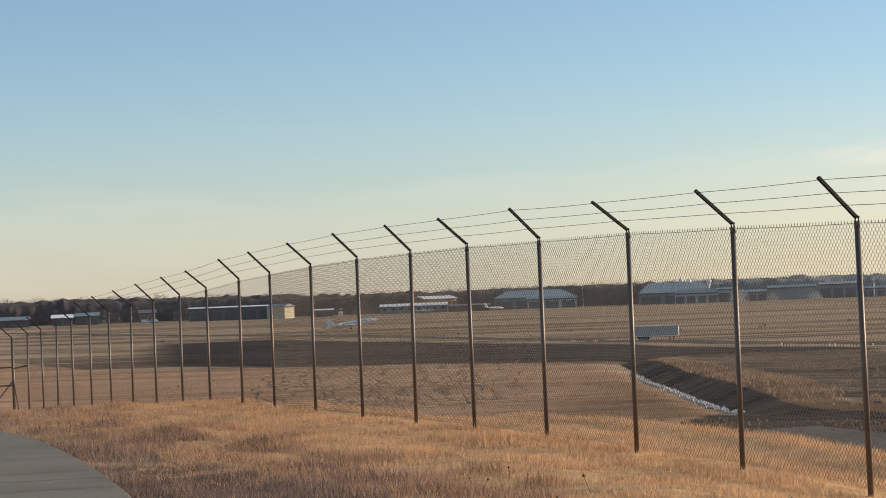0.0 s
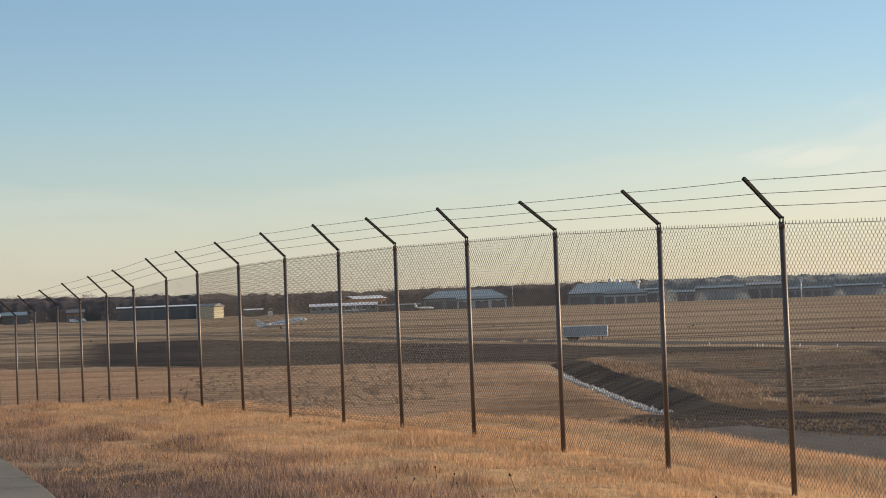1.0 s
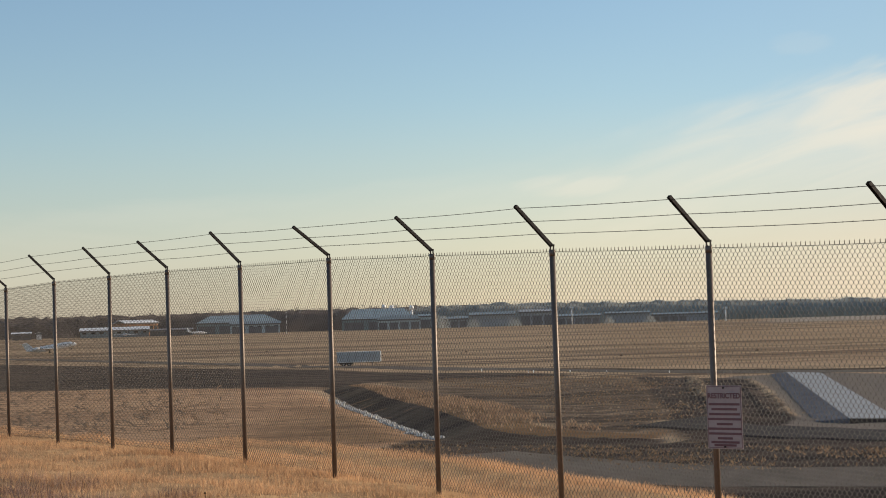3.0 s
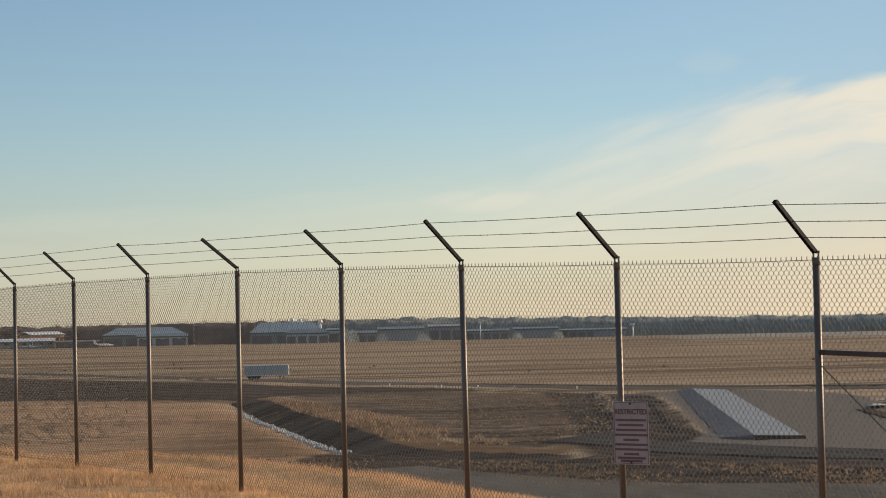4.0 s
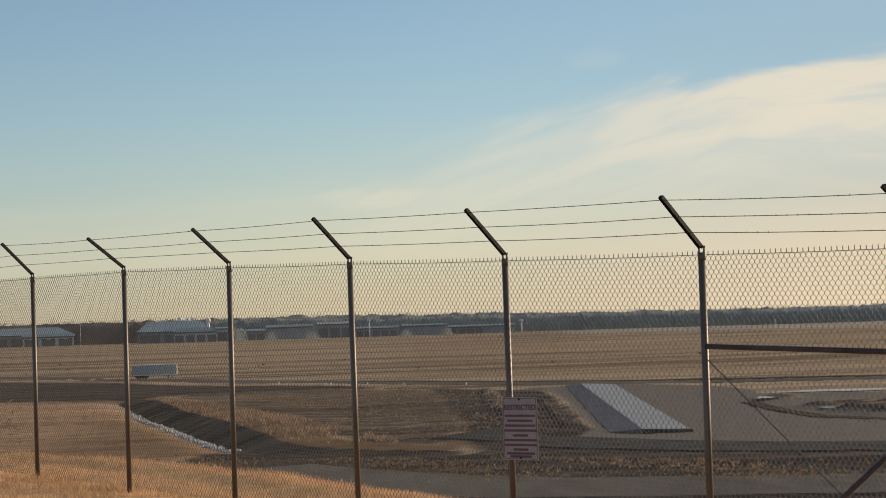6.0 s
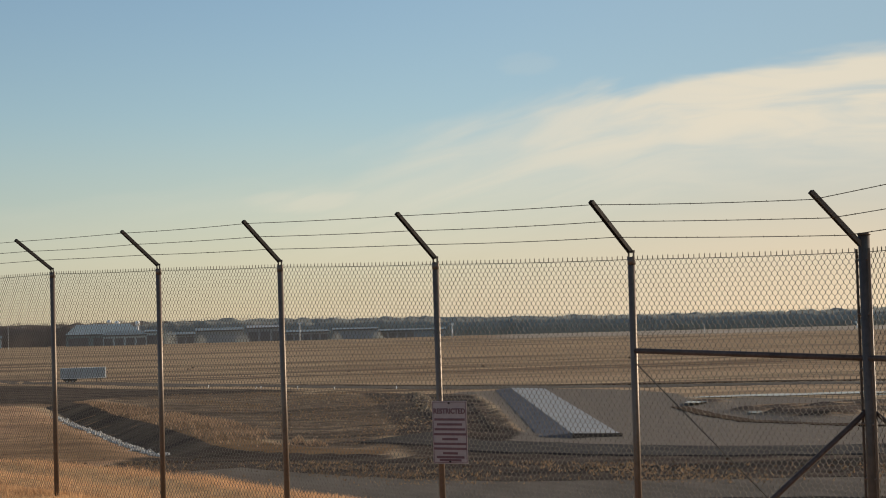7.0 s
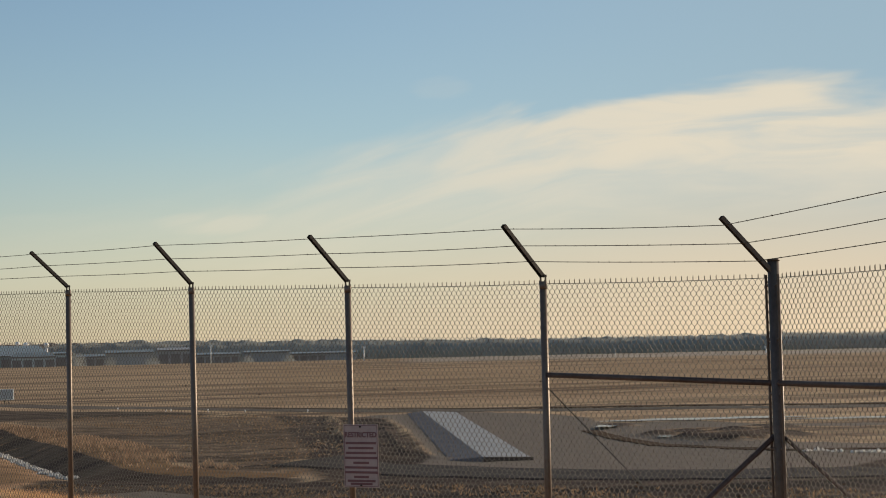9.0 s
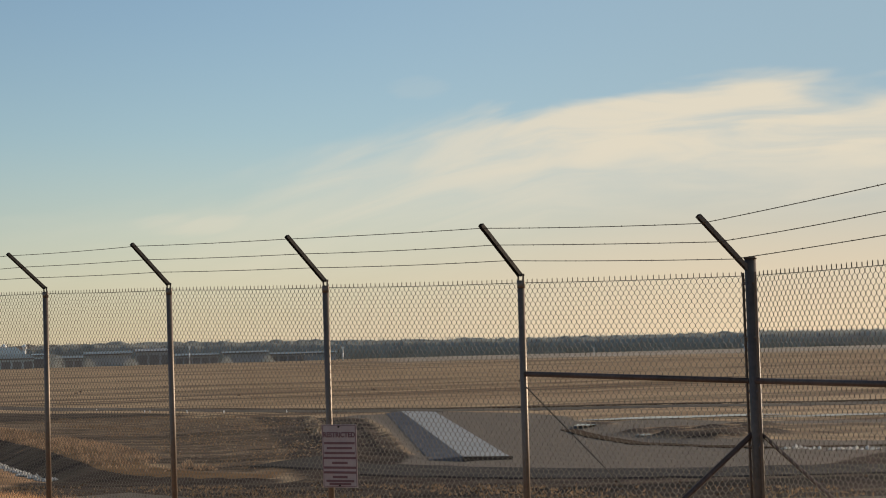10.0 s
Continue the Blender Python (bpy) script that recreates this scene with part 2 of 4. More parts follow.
    l.new(col, b.inputs["Base Color"])
    bu = n.new("ShaderNodeBump")
    bu.inputs["Strength"].default_value, bu.inputs["Distance"].default_value = 0.6, 0.25
    l.new(noise_tex(1.1, (0.6, 1, 1), 8), bu.inputs["Height"])
    l.new(bu.outputs[0], b.inputs["Normal"])
    return m


GROUND = ground_material()


# ---- building helpers ----
def mesh_of(name, verts, faces, material, smooth=False):
    me = bpy.data.meshes.new(name)
    me.from_pydata([tuple(v) for v in verts], [], [tuple(f) for f in faces])
    me.materials.append(material)
    if smooth:
        for p in me.polygons:
            p.use_smooth = True
    me.update()
    return me


def tri_mesh(name, verts, faces, material):
    """A mesh from arrays of points and of faces with equal corner counts."""
    verts, faces = np.asarray(verts, dtype=np.float32), np.asarray(faces, dtype=np.int32)
    me = bpy.data.meshes.new(name)
    k = faces.shape[1]
    me.vertices.add(len(verts))
    me.vertices.foreach_set("co", verts.ravel())
    me.loops.add(faces.size)
    me.loops.foreach_set("vertex_index", faces.ravel())
    me.polygons.add(len(faces))
    me.polygons.foreach_set("loop_start", np.arange(0, faces.size, k, dtype=np.int32))
    me.update(calc_edges=True)
    me.materials.append(material)
    return me


def part(name, bm, material, parent=None, label=""):
    me = bpy.data.meshes.new(name)
    bm.to_mesh(me)
    bm.free()
    me.materials.append(material)
    ob = new(name, me)
    ob.parent = parent
    return tagged(ob, label)


def child(name, me, parent, label=""):
    ob = new(name, me)
    ob.parent = parent
    return tagged(ob, label)


def thing(name, m, label, category, group="", kind=""):
    ob = new(name)
    ob.matrix_world = m
    return tagged(ob, label, category, group, kind)


def add_box(bm, x0, x1, y0, y1, z0, z1, bevel=0.0):
    r = bmesh.ops.create_cube(bm, size=1.0)
    for v in r["verts"]:
        v.co = Vector(((x0 + x1) / 2 + v.co.x * (x1 - x0), (y0 + y1) / 2 + v.co.y * (y1 - y0), (z0 + z1) / 2 + v.co.z * (z1 - z0)))
    if bevel:
        edges = {e for v in r["verts"] for e in v.link_edges}
        bmesh.ops.bevel(bm, geom=list(edges), offset=bevel, segments=2, affect="EDGES")
    return bm


def box(x0, x1, y0, y1, z0, z1, bevel=0.0):
    return add_box(bmesh.new(), x0, x1, y0, y1, z0, z1, bevel)


def add_rod(bm, a, b, r0, r1=None, sides=10):
    a, b = Vector(a), Vector(b)
    d = b - a
    m = Matrix.Translation((a + b) / 2) @ d.to_track_quat("Z", "Y").to_matrix().to_4x4()
    made = bmesh.ops.create_cone(bm, cap_ends=True, segments=sides, radius1=r0, radius2=r0 if r1 is None else r1, depth=d.length, matrix=m)
    for f in {f for v in made["verts"] for f in v.link_faces}:
        f.smooth = len(f.verts) == 4
    return bm


def rod(a, b, r0, r1=None, sides=10):
    return add_rod(bmesh.new(), a, b, r0, r1, sides)


def prism(points, depth0, depth1, axis="y"):
    """An outline in x and z drawn out along y (or, with axis z, an outline in x and y drawn out upwards)."""
    bm = bmesh.new()
    put = (lambda p, d: (p[0], d, p[1])) if axis == "y" else (lambda p, d: (p[0], p[1], d))
    a = [bm.verts.new(put(p, depth0)) for p in points]
    b = [bm.verts.new(put(p, depth1)) for p in points]
    bm.faces.new(a)
    bm.faces.new(b[::-1])
    k = len(points)
    for i in range(k):
        bm.faces.new((a[i], a[(i + 1) % k], b[(i + 1) % k], b[i]))
    bmesh.ops.recalc_face_normals(bm, faces=bm.faces)
    return bm


# ---- the lie of the land (heights from the eye down, then lifted by EYE) ----
FENCE_X, FENCE_Y, FENCE_H, BAY = -0.2212, 20.497, -0.6015, 2.55
FDX, FDY = math.sin(FENCE_H), math.cos(FENCE_H)


def ease(a, b, x):
    t = np.clip((x - a) / (b - a), 0, 1)
    return t * t * (3 - 2 * t)


def inside(x, y, poly):
    """Signed distance to a polygon, positive inside."""
    best, sign = np.full(x.shape, 1e9), np.ones(x.shape)
    k = len(poly)
    for i in range(k):
        ax, ay = poly[i]
        bx, by = poly[(i + 1) % k]
        ex, ey = bx - ax, by - ay
        t = np.clip(((x - ax) * ex + (y - ay) * ey) / (ex * ex + ey * ey), 0, 1)
        best = np.minimum(best, (x - ax - t * ex) ** 2 + (y - ay - t * ey) ** 2)
        cross = ((ay > y) != (by > y)) & (x < (bx - ax) * (y - ay) / ((by - ay) or 1e-9) + ax)
        sign = np.where(cross, -sign, sign)
    return -sign * np.sqrt(best)


def fence_side(x, y):
    """Metres beyond the fence's line, on the airfield's side."""
    return (x - FENCE_X) * FDY - (y - FENCE_Y) * FDX


PATH_LINE = [(-46, 50), (-34, 45), (-25, 39), (-19, 33.6), (-15.7, 29.6), (-14.0, 27.25), (-11.85, 23.6), (-10.4, 20.95), (-8.85, 18.0), (-4.6, 9), (-1.2, 1.5), (0, -2), (6, -16), (16, -40)]
SLAB, SLAB_START = 5.8, 2.1


def line_distance(x, y, line):
    best = np.full(x.shape, 1e9)
    for (ax, ay), (bx, by) in zip(line, line[1:]):
        ex, ey = bx - ax, by - ay
        t = np.clip(((x - ax) * ex + (y - ay) * ey) / (ex * ex + ey * ey), 0, 1)
        best = np.minimum(best, np.hypot(x - ax - t * ex, y - ay - t * ey))
    return best


def path_distance(x, y):
    return line_distance(x, y, PATH_LINE)


BANK = [(-34, 262), (-27, 225), (-17.3, 178), (-9.5, 140), (-6.9, 134), (-1.6, 129), (8, 123), (20, 122)]


HEAPS = ((39.5, 197, 2.6, 0.5), (38.4, 174, 2.4, 0.6), (39.2, 165, 2.2, 0.7), (40.5, 160, 2.6, 0.65), (43, 161, 2.6, 0.75), (45.5, 165, 2.6, 0.7), (48.5, 168, 3, 0.5), (42, 178, 2.4, 0.4), (47, 180, 2.4, 0.35), (52, 184, 3, 0.4))
PLATFORM = BANK[:-1] + [(13, 150), (12.5, 180), (14, 232), (11, 256), (-4, 286), (-30, 284)]


def bank_height(x, y):
    """The raised dirt platform beyond the ditch, and the ditch before it."""
    d = inside(x, y, PLATFORM)
    tall = 0.25 + 0.5 * ease(128, 150, y) * (1 - ease(225, 268, y))
    return tall * ease(-0.3, 2.6, d) * (1 - 0.7 * ease(6, 26, d)) - 0.35 * ease(-5, -1, d) * (1 - ease(-1, 0.5, d)) * ease(130, 145, y) * (1 - ease(8, 10, x))


EDGE_AZ = (-40, -28, -20, -18.5, -16.4, -15, -13.5, -10, -5, 0, 5, 10, 16, 25, 40)
EDGE_D = (44, 43, 43, 42.5, 39.5, 37, 34.5, 33, 30.5, 27, 23, 20.5, 18.5, 17, 16)
FOOT_AZ = (-40, -28, -17, -10, -7.2, -4.2, -0.7, 3.7, 9.3, 16, 40)
FOOT_Z = (-1.8, -1.8, -1.81, -1.84, -1.89, -1.96, -2.07, -2.15, -2.23, -2.29, -2.35)


RIDGES = (([(13.2, 254), (11.9, 211), (10.9, 185), (10.3, 163)], 1.0, 0.34), ([(20.4, 253), (19.3, 218), (16.9, 173), (15.6, 152), (17, 147)], 0.45, 0.13), ([(17.6, 240), (17.2, 215), (15.4, 178), (14.4, 158)], 0.45, 0.17))


def far_field(az, d):
    top = -2.4 - 0.115 * (np.clip(az, -40, 40) + 5)
    return -8 + (8 + top) * ease(330, 1350, d)


def ground(x, y):
    x, y = np.asarray(x, dtype=float), np.asarray(y, dtype=float)
    d, az = np.hypot(x, y), np.degrees(np.arctan2(x, y))
    edge = np.interp(az, EDGE_AZ, EDGE_D)
    foot = np.interp(az, FOOT_AZ, FOOT_Z)
    beyond = fence_side(x, y)
    reach = np.maximum(d - beyond * 1.2, 1)
    near = -1.65 + (foot + 1.65) * np.clip(d / np.clip(reach, 14, 43), 0, 1.05)
    near = near - 0.05 * np.clip(d - edge, 0, 200) * ease(-17.5, -19.5, az)
    drop = np.where(az < -18.5, np.clip(beyond - 3, 0, 200), np.clip(d - edge, 0, 200))
    front = ease(110, 70, np.abs(az))
    near = near - (0.28 * drop + 0.02 * drop ** 1.3) * front
    low = far_field(az, d) + bank_height(x, y) * ease(95, 110, d)
    low = low + 0.12 * np.sin(x * 0.11 + y * 0.05) * np.sin(y * 0.083 - x * 0.03) * (1 - ease(300, 900, d)) * (1 - ease(26, 14, np.abs(x - 22)))
    # heaps of dirt by the loop road
    for hx, hy, r, h in HEAPS:
        low = low + h * np.exp(-((x - hx) ** 2 + ((y - hy) * 0.5) ** 2) / (r * r) * 2)
    low = low * front + (1 - front) * -1.65
    # the mower left shallow terraces along the fence
    near = near + 0.05 * np.sin(beyond * 3.1 + 0.5 * np.sin(d * 0.4)) * ease(0.3, 1.2, beyond) * (1 - ease(14, 18, beyond))
    # ridges pushed up beside the gravel: the platform's rim and two wheel tracks
    for line, wide, tall in RIDGES:
        low = low + tall * np.exp(-(line_distance(x, y, line) / wide) ** 2)
    rough = 0.035 * np.sin(x * 2.1 + 0.7 * np.sin(y * 1.3)) * np.sin(y * 1.7 + 0.5 * np.sin(x * 1.1)) * ease(4, 14, d) * ease(1.4, 2.6, path_distance(x, y))
    return np.maximum(near, low) + rough + EYE


def ground_at(x, y):
    return float(ground(np.array([x]), np.array([y]))[0])


DIRT = [(-200, 420), (-136, 321), (-113, 302), (-92, 296), (-62, 280), (-44, 272), (-36, 256), (-29, 222), (-13, 150), (-10.5, 138), (-14, 128), (-22, 120), (-40, 100), (-90, 100), (-160, 200)]
DARK_BAND = [(-150, 345), (-190, 450), (-215, 560), (-170, 547), (-98, 443), (-49, 372), (-24, 321), (-1, 296), (-4, 285), (-33, 268), (-44, 275), (-62, 283), (-92, 299), (-113, 312)]
SOIL_STRIP = [(-12, 142), (-7, 133), (8, 124.5), (9, 143), (21, 132), (34, 120), (47, 138), (80, 134), (80, 84), (10, 84), (-6, 98), (-14, 118)]
GRAVEL = [(16.5, 256), (30, 266), (40, 246), (42, 226), (40, 208), (50, 208), (54, 193), (80, 190), (80, 130), (47, 134), (34, 116), (21, 128), (14, 143), (15.9, 152), (17.1, 173), (19.5, 218), (20, 246)]
SPOIL = [(9.5, 163), (13.5, 254), (20, 253), (19, 218), (16.5, 172), (15.4, 151), (10.5, 150)]
LOOP_GRASS = [(42, 188), (40, 172), (44, 160), (52, 152), (80, 148), (80, 178), (56, 184)]


def build_ground():
    az = np.concatenate([np.arange(-180, -30, 3.0), np.arange(-30, 26, 0.06), np.arange(26, 180, 3.0)])
    rad = np.concatenate([np.arange(1.0, 11, 1.0), np.arange(11, 50, 0.3), 8 / np.arange(8 / 50, 8 / 420, -0.0006), 420 * 1.035 ** np.arange(1, 72)])
    a, r = np.meshgrid(np.radians(az), rad)
    x, y = (r * np.sin(a)).ravel(), (r * np.cos(a)).ravel()
    z = ground(x, y)
    na, nr = len(az), len(rad)
    i, j = np.meshgrid(np.arange(nr - 1), np.arange(na))
    i, j = i.ravel(), j.ravel()
    k = (j + 1) % na
    faces = np.stack([i * na + j, i * na + k, (i + 1) * na + k, (i + 1) * na + j], 1)[:, ::-1]
    verts = np.stack([x, y, z], 1)
    me = tri_mesh("ground", verts, faces, GROUND)
    me.polygons.foreach_set("use_smooth", np.ones(len(faces), dtype=bool))
    soft = lambda poly, w: ease(-w, w, inside(x, y, poly))
    d = np.hypot(x, y)
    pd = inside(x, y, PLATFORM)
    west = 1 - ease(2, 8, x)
    # shade of the bank's steep side, painted through the dark cover
    bank_shade = ease(-1.6, -0.4, pd) * (1 - ease(2.2, 3.2, pd)) * west
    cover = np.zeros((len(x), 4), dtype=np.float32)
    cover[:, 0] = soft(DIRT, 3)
    cover[:, 1] = np.maximum.reduce([soft(DARK_BAND, 7) * ease(-24.5, -17.5, np.degrees(np.arctan2(x, y))), bank_shade, 0.56 * ease(4.5, 7.5, pd), 0.75 * ease(-5, -2, pd) * (1 - west), 0.9 * soft(SOIL_STRIP, 2), soft(LOOP_GRASS, 2) * 0.45, 0.72 * soft(SPOIL, 1)])
    cover[:, 2] = soft(GRAVEL, 2) * (1 - soft(LOOP_GRASS, 2))
    for hx, hy, r, h in HEAPS:
        cover[:, 1] = np.maximum(cover[:, 1], np.exp(-((x - hx) ** 2 + ((y - hy) * 0.5) ** 2) / (r * r) * 1.2))
        cover[:, 2] *= 1 - np.exp(-((x - hx) ** 2 + ((y - hy) * 0.5) ** 2) / (r * r) * 1.6)
    cover[:, 3] = 1
    near = np.zeros((len(x), 4), dtype=np.float32)
    side = fence_side(x, y)
    near[:, 0] = ease(-6.5, -3.5, side) * (1 - ease(60, 90, d)) * (1 - ease(20, 40, side))
    near[:, 1] = ease(1.9, 2.6, pd) * (1 - ease(4.5, 7.5, pd)) * west * (1 - ease(250, 275, y))
    near[:, 1] = np.maximum(near[:, 1], 0.58 * ease(-48, -18, x) * soft(DIRT, 3))
    near[:, 1] = np.maximum(near[:, 1], 0.43 * ease(-0.06, 0.03, np.arctan2(x, y)) * ease(292, 330, d) * ease(1040, 900, d) * (1 - soft(GRAVEL, 4)))
    near[:, 2] = 0.55 * ease(930, 1060, d) * ease(0.05, 0.11, np.arctan2(x, y)) * ease(1500, 1400, d)
    near[:, 3] = 1
    for key, data in (("cover", cover), ("cover_near", near)):
        me.color_attributes.new(key, "FLOAT_COLOR", "POINT").data.foreach_set("color", data.ravel())
    tagged(new("ground", me), "dry winter grassland and bare soil of an airfield", "ground", kind="structure")
    me2 = mesh_of("ground_centre", [(0, 0, 0)] + [(math.sin(t) * 1.02, math.cos(t) * 1.02, ground_at(math.sin(t), math.cos(t))) for t in np.linspace(0, 2 * math.pi, 24, endpoint=False)],
                  [(0, 1 + (q + 1) % 24, 1 + q) for q in range(24)], GROUND)
    tagged(new("ground", me2), "patch of dry grass underfoot", "ground", kind="structure")


build_ground()


def ribbon(name, line, width, lift, material, label, category, thick=0.12, step=4.0):
    """A road laid along a line of the plan, following the ground."""
    pts = []
    for (ax, ay), (bx, by) in zip(line, line[1:]):
        k = max(1, int(math.hypot(bx - ax, by - ay) / step))
        pts += [(ax + (bx - ax) * q / k, ay + (by - ay) * q / k) for q in range(k)]
    pts.append(line[-1])
    verts, faces = [], []
    for q, (x, y) in enumerate(pts):
        x0, y0 = pts[max(q - 1, 0)]
        x1, y1 = pts[min(q + 1, len(pts) - 1)]
        nx, ny = y1 - y0, x0 - x1
        s = width / 2 / math.hypot(nx, ny)
        for w in np.linspace(-1, 1, 7):
            px, py = x + nx * s * w, y + ny * s * w
            verts.append((px, py, ground_at(px, py) + lift))
    for q in range(len(pts) - 1):
        for w in range(6):
            a = q * 7 + w
            faces.append((a, a + 1, a + 8, a + 7))
    base = len(verts)
    verts += [(x, y, z - thick - lift) for x, y, z in verts]
    for q in range(len(pts) - 1):
        for a, b in ((q * 7, q * 7 + 7), (q * 7 + 13, q * 7 + 6)):
            faces.append((a, b, b + base, a + base))
    ob = new(name, mesh_of(name, verts, faces, material))
    return tagged(ob, label, category, kind="structure")


ribbon("road", [(-390, 834), (-252, 677), (-162, 582), (-87, 462), (-50, 396), (-27, 357), (-1, 313), (18, 282), (31, 268), (60, 250), (110, 225)], 9, 0.06, ROAD,
       "grey paved perimeter road across the airfield", "road")
ribbon("service_road", [(-9, 118), (0, 105), (8, 98), (22, 94), (60, 84)], 11, 0.05, ROAD, "grey service road below the grass bank", "road", step=2)
footpath = ribbon("pavement", PATH_LINE, 2.94, -0.015, SOIL, "worn grey concrete footpath through the grass", "path", step=0.8)


def build_slabs():
    """Concrete slabs of the footpath, cast end to end with open joints."""
    pts = [(Vector(a) * (1 - q / 40) + Vector(b) * q / 40) for a, b in zip(PATH_LINE, PATH_LINE[1:]) for q in range(40)]
    run = [0.0]
    for a, b in zip(pts, pts[1:]):
        run.append(run[-1] + (b - a).length)
    xs, ys = [p.x for p in pts], [p.y for p in pts]

    def at(d, w):
        x, y = np.interp(d, run, xs), np.interp(d, run, ys)
        ex, ey = np.interp(d + 0.6, run, xs) - np.interp(d - 0.6, run, xs), np.interp(d + 0.6, run, ys) - np.interp(d - 0.6, run, ys)
        k = w / math.hypot(ex, ey)
        x, y = x - ey * k, y + ex * k
        return x, y, ground_at(x, y)

    start = SLAB_START
    while start + SLAB < run[-1] - 1:
        verts, rows = [], 6
        for q in range(rows):
            d = start + 0.02 + (SLAB - 0.04) * q / (rows - 1)
            for w, up in ((-1.5, -0.08), (-1.5, 0.056), (-1.485, 0.065), (1.485, 0.065), (1.5, 0.056), (1.5, -0.08)):
                x, y, z = at(d, w)
                verts.append((x, y, z + up))
        faces = [(q * 6 + c, q * 6 + c + 1, q * 6 + c + 7, q * 6 + c + 6) for q in range(rows - 1) for c in range(5)]
        faces += [(5, 4, 3, 2, 1, 0), tuple(range((rows - 1) * 6, rows * 6))]
        child("slab", mesh_of("slab", verts, faces, PATH), footpath)
        start += SLAB


build_slabs()


ribbon("verge", [(-3, 324), (18, 291), (32, 277), (60, 259), (110, 233)], 2.6, 0.12, SOIL, "dark bare soil verge beyond the road", "verge")


ribbon("verge", [(35.2, 190), (34.4, 172), (35, 158), (41.5, 144), (49, 142.5), (75, 140)], 1.6, 0.08, SOIL, "dark rutted edge of a gravel loop track", "verge", step=2)
ribbon("verge", [(6, 141), (11, 136.5), (16, 130), (21.3, 124.8), (27, 121), (33, 119), (46, 116), (70, 113)], 8.5, 0.1, MUD, "dark bare drainage strip beside the gravel", "verge", step=2)


# ---- perimeter fence ----
POST_H = 2.78
TOPS = (0.50, 0.562, 0.64, 0.731, 0.805, 0.873, 0.90, 0.935, 0.94, 0.94, 0.91, 0.84, 0.78, 0.66, 0.56, 0.47, 0.39, 0.28, 0.18, 0.09, -0.02, -0.16, -0.27, -0.41)
SLIDE = (0.032, -0.045, 0.014, 0.056, 0.029, 0.067, 0.189, 0.221, 0.118, 0.148, 0.22, 0.276, 0.03, 0.044, -0.053, -0.036, -0.015, 0.008, 0.049, 0.033, -0.087, -0.225, -0.154, 0.203)
ALONG = [(k - 3) * BAY + SLIDE[k] for k in range(24)]
POSTS = [(FENCE_X + s * FDX, FENCE_Y + s * FDY, t + EYE - POST_H) for s, t in zip(ALONG, TOPS)]
TURN_X, TURN_Y = 0.126, -0.992
SIDE_POSTS = [(POSTS[0][0] + TURN_X * 3.2 * k, POSTS[0][1] + TURN_Y * 3.2 * k, POSTS[0][2] - 0.03 * k) for k in range(0, 6)]


def line_post_meshes():
    bm = rod((0, 0, -0.3), (0, 0, POST_H - 0.005), 0.03, sides=14)
    add_rod(bm, (0, 0, POST_H - 0.07), (0, 0, POST_H - 0.01), 0.0325, sides=14)
    post = bpy.data.meshes.new("post")
    bm.to_mesh(post)
    bm.free()
    post.materials.append(STEEL)
    # the arm leans outwards over -y; two prongs carry it on the cap
    bm = bmesh.new()
    for q in (-0.032, 0.026):
        add_box(bm, q, q + 0.006, -0.008, 0.008, POST_H - 0.06, POST_H + 0.05)
    add_box(bm, -0.032, 0.032, -0.012, 0.012, POST_H + 0.03, POST_H + 0.05)
    d, n = Vector((0, -1, 1)).normalized(), Vector((0, 1, 1)).normalized()
    a, b = Vector((0, -0.005, POST_H + 0.035)), Vector((0, -0.435, POST_H + 0.45))
    for s0, s1, t0, t1 in ((-0.021, 0.021, 0.010, 0.016), (-0.021, -0.016, -0.016, 0.010), (0.016, 0.021, -0.016, 0.010)):
        vs = [bm.verts.new(p + Vector((s, 0, 0)) + n * t) for p in (a, b) for s, t in ((s0, t0), (s1, t0), (s1, t1), (s0, t1))]
        for f in ((0, 1, 2, 3), (7, 6, 5, 4), (0, 4, 5, 1), (1, 5, 6, 2), (2, 6, 7, 3), (3, 7, 4, 0)):
            bm.faces.new([vs[q] for q in f])
    bmesh.ops.recalc_face_normals(bm, faces=bm.faces)
    arm = bpy.data.meshes.new("arm")
    bm.to_mesh(arm)
    bm.free()
    arm.materials.append(ARM)
    return post, arm


LEAN = {4: 4.0, 5: 7.0, 7: 3.0, 10: 2.0, 13: 4.0, 16: 3.0}


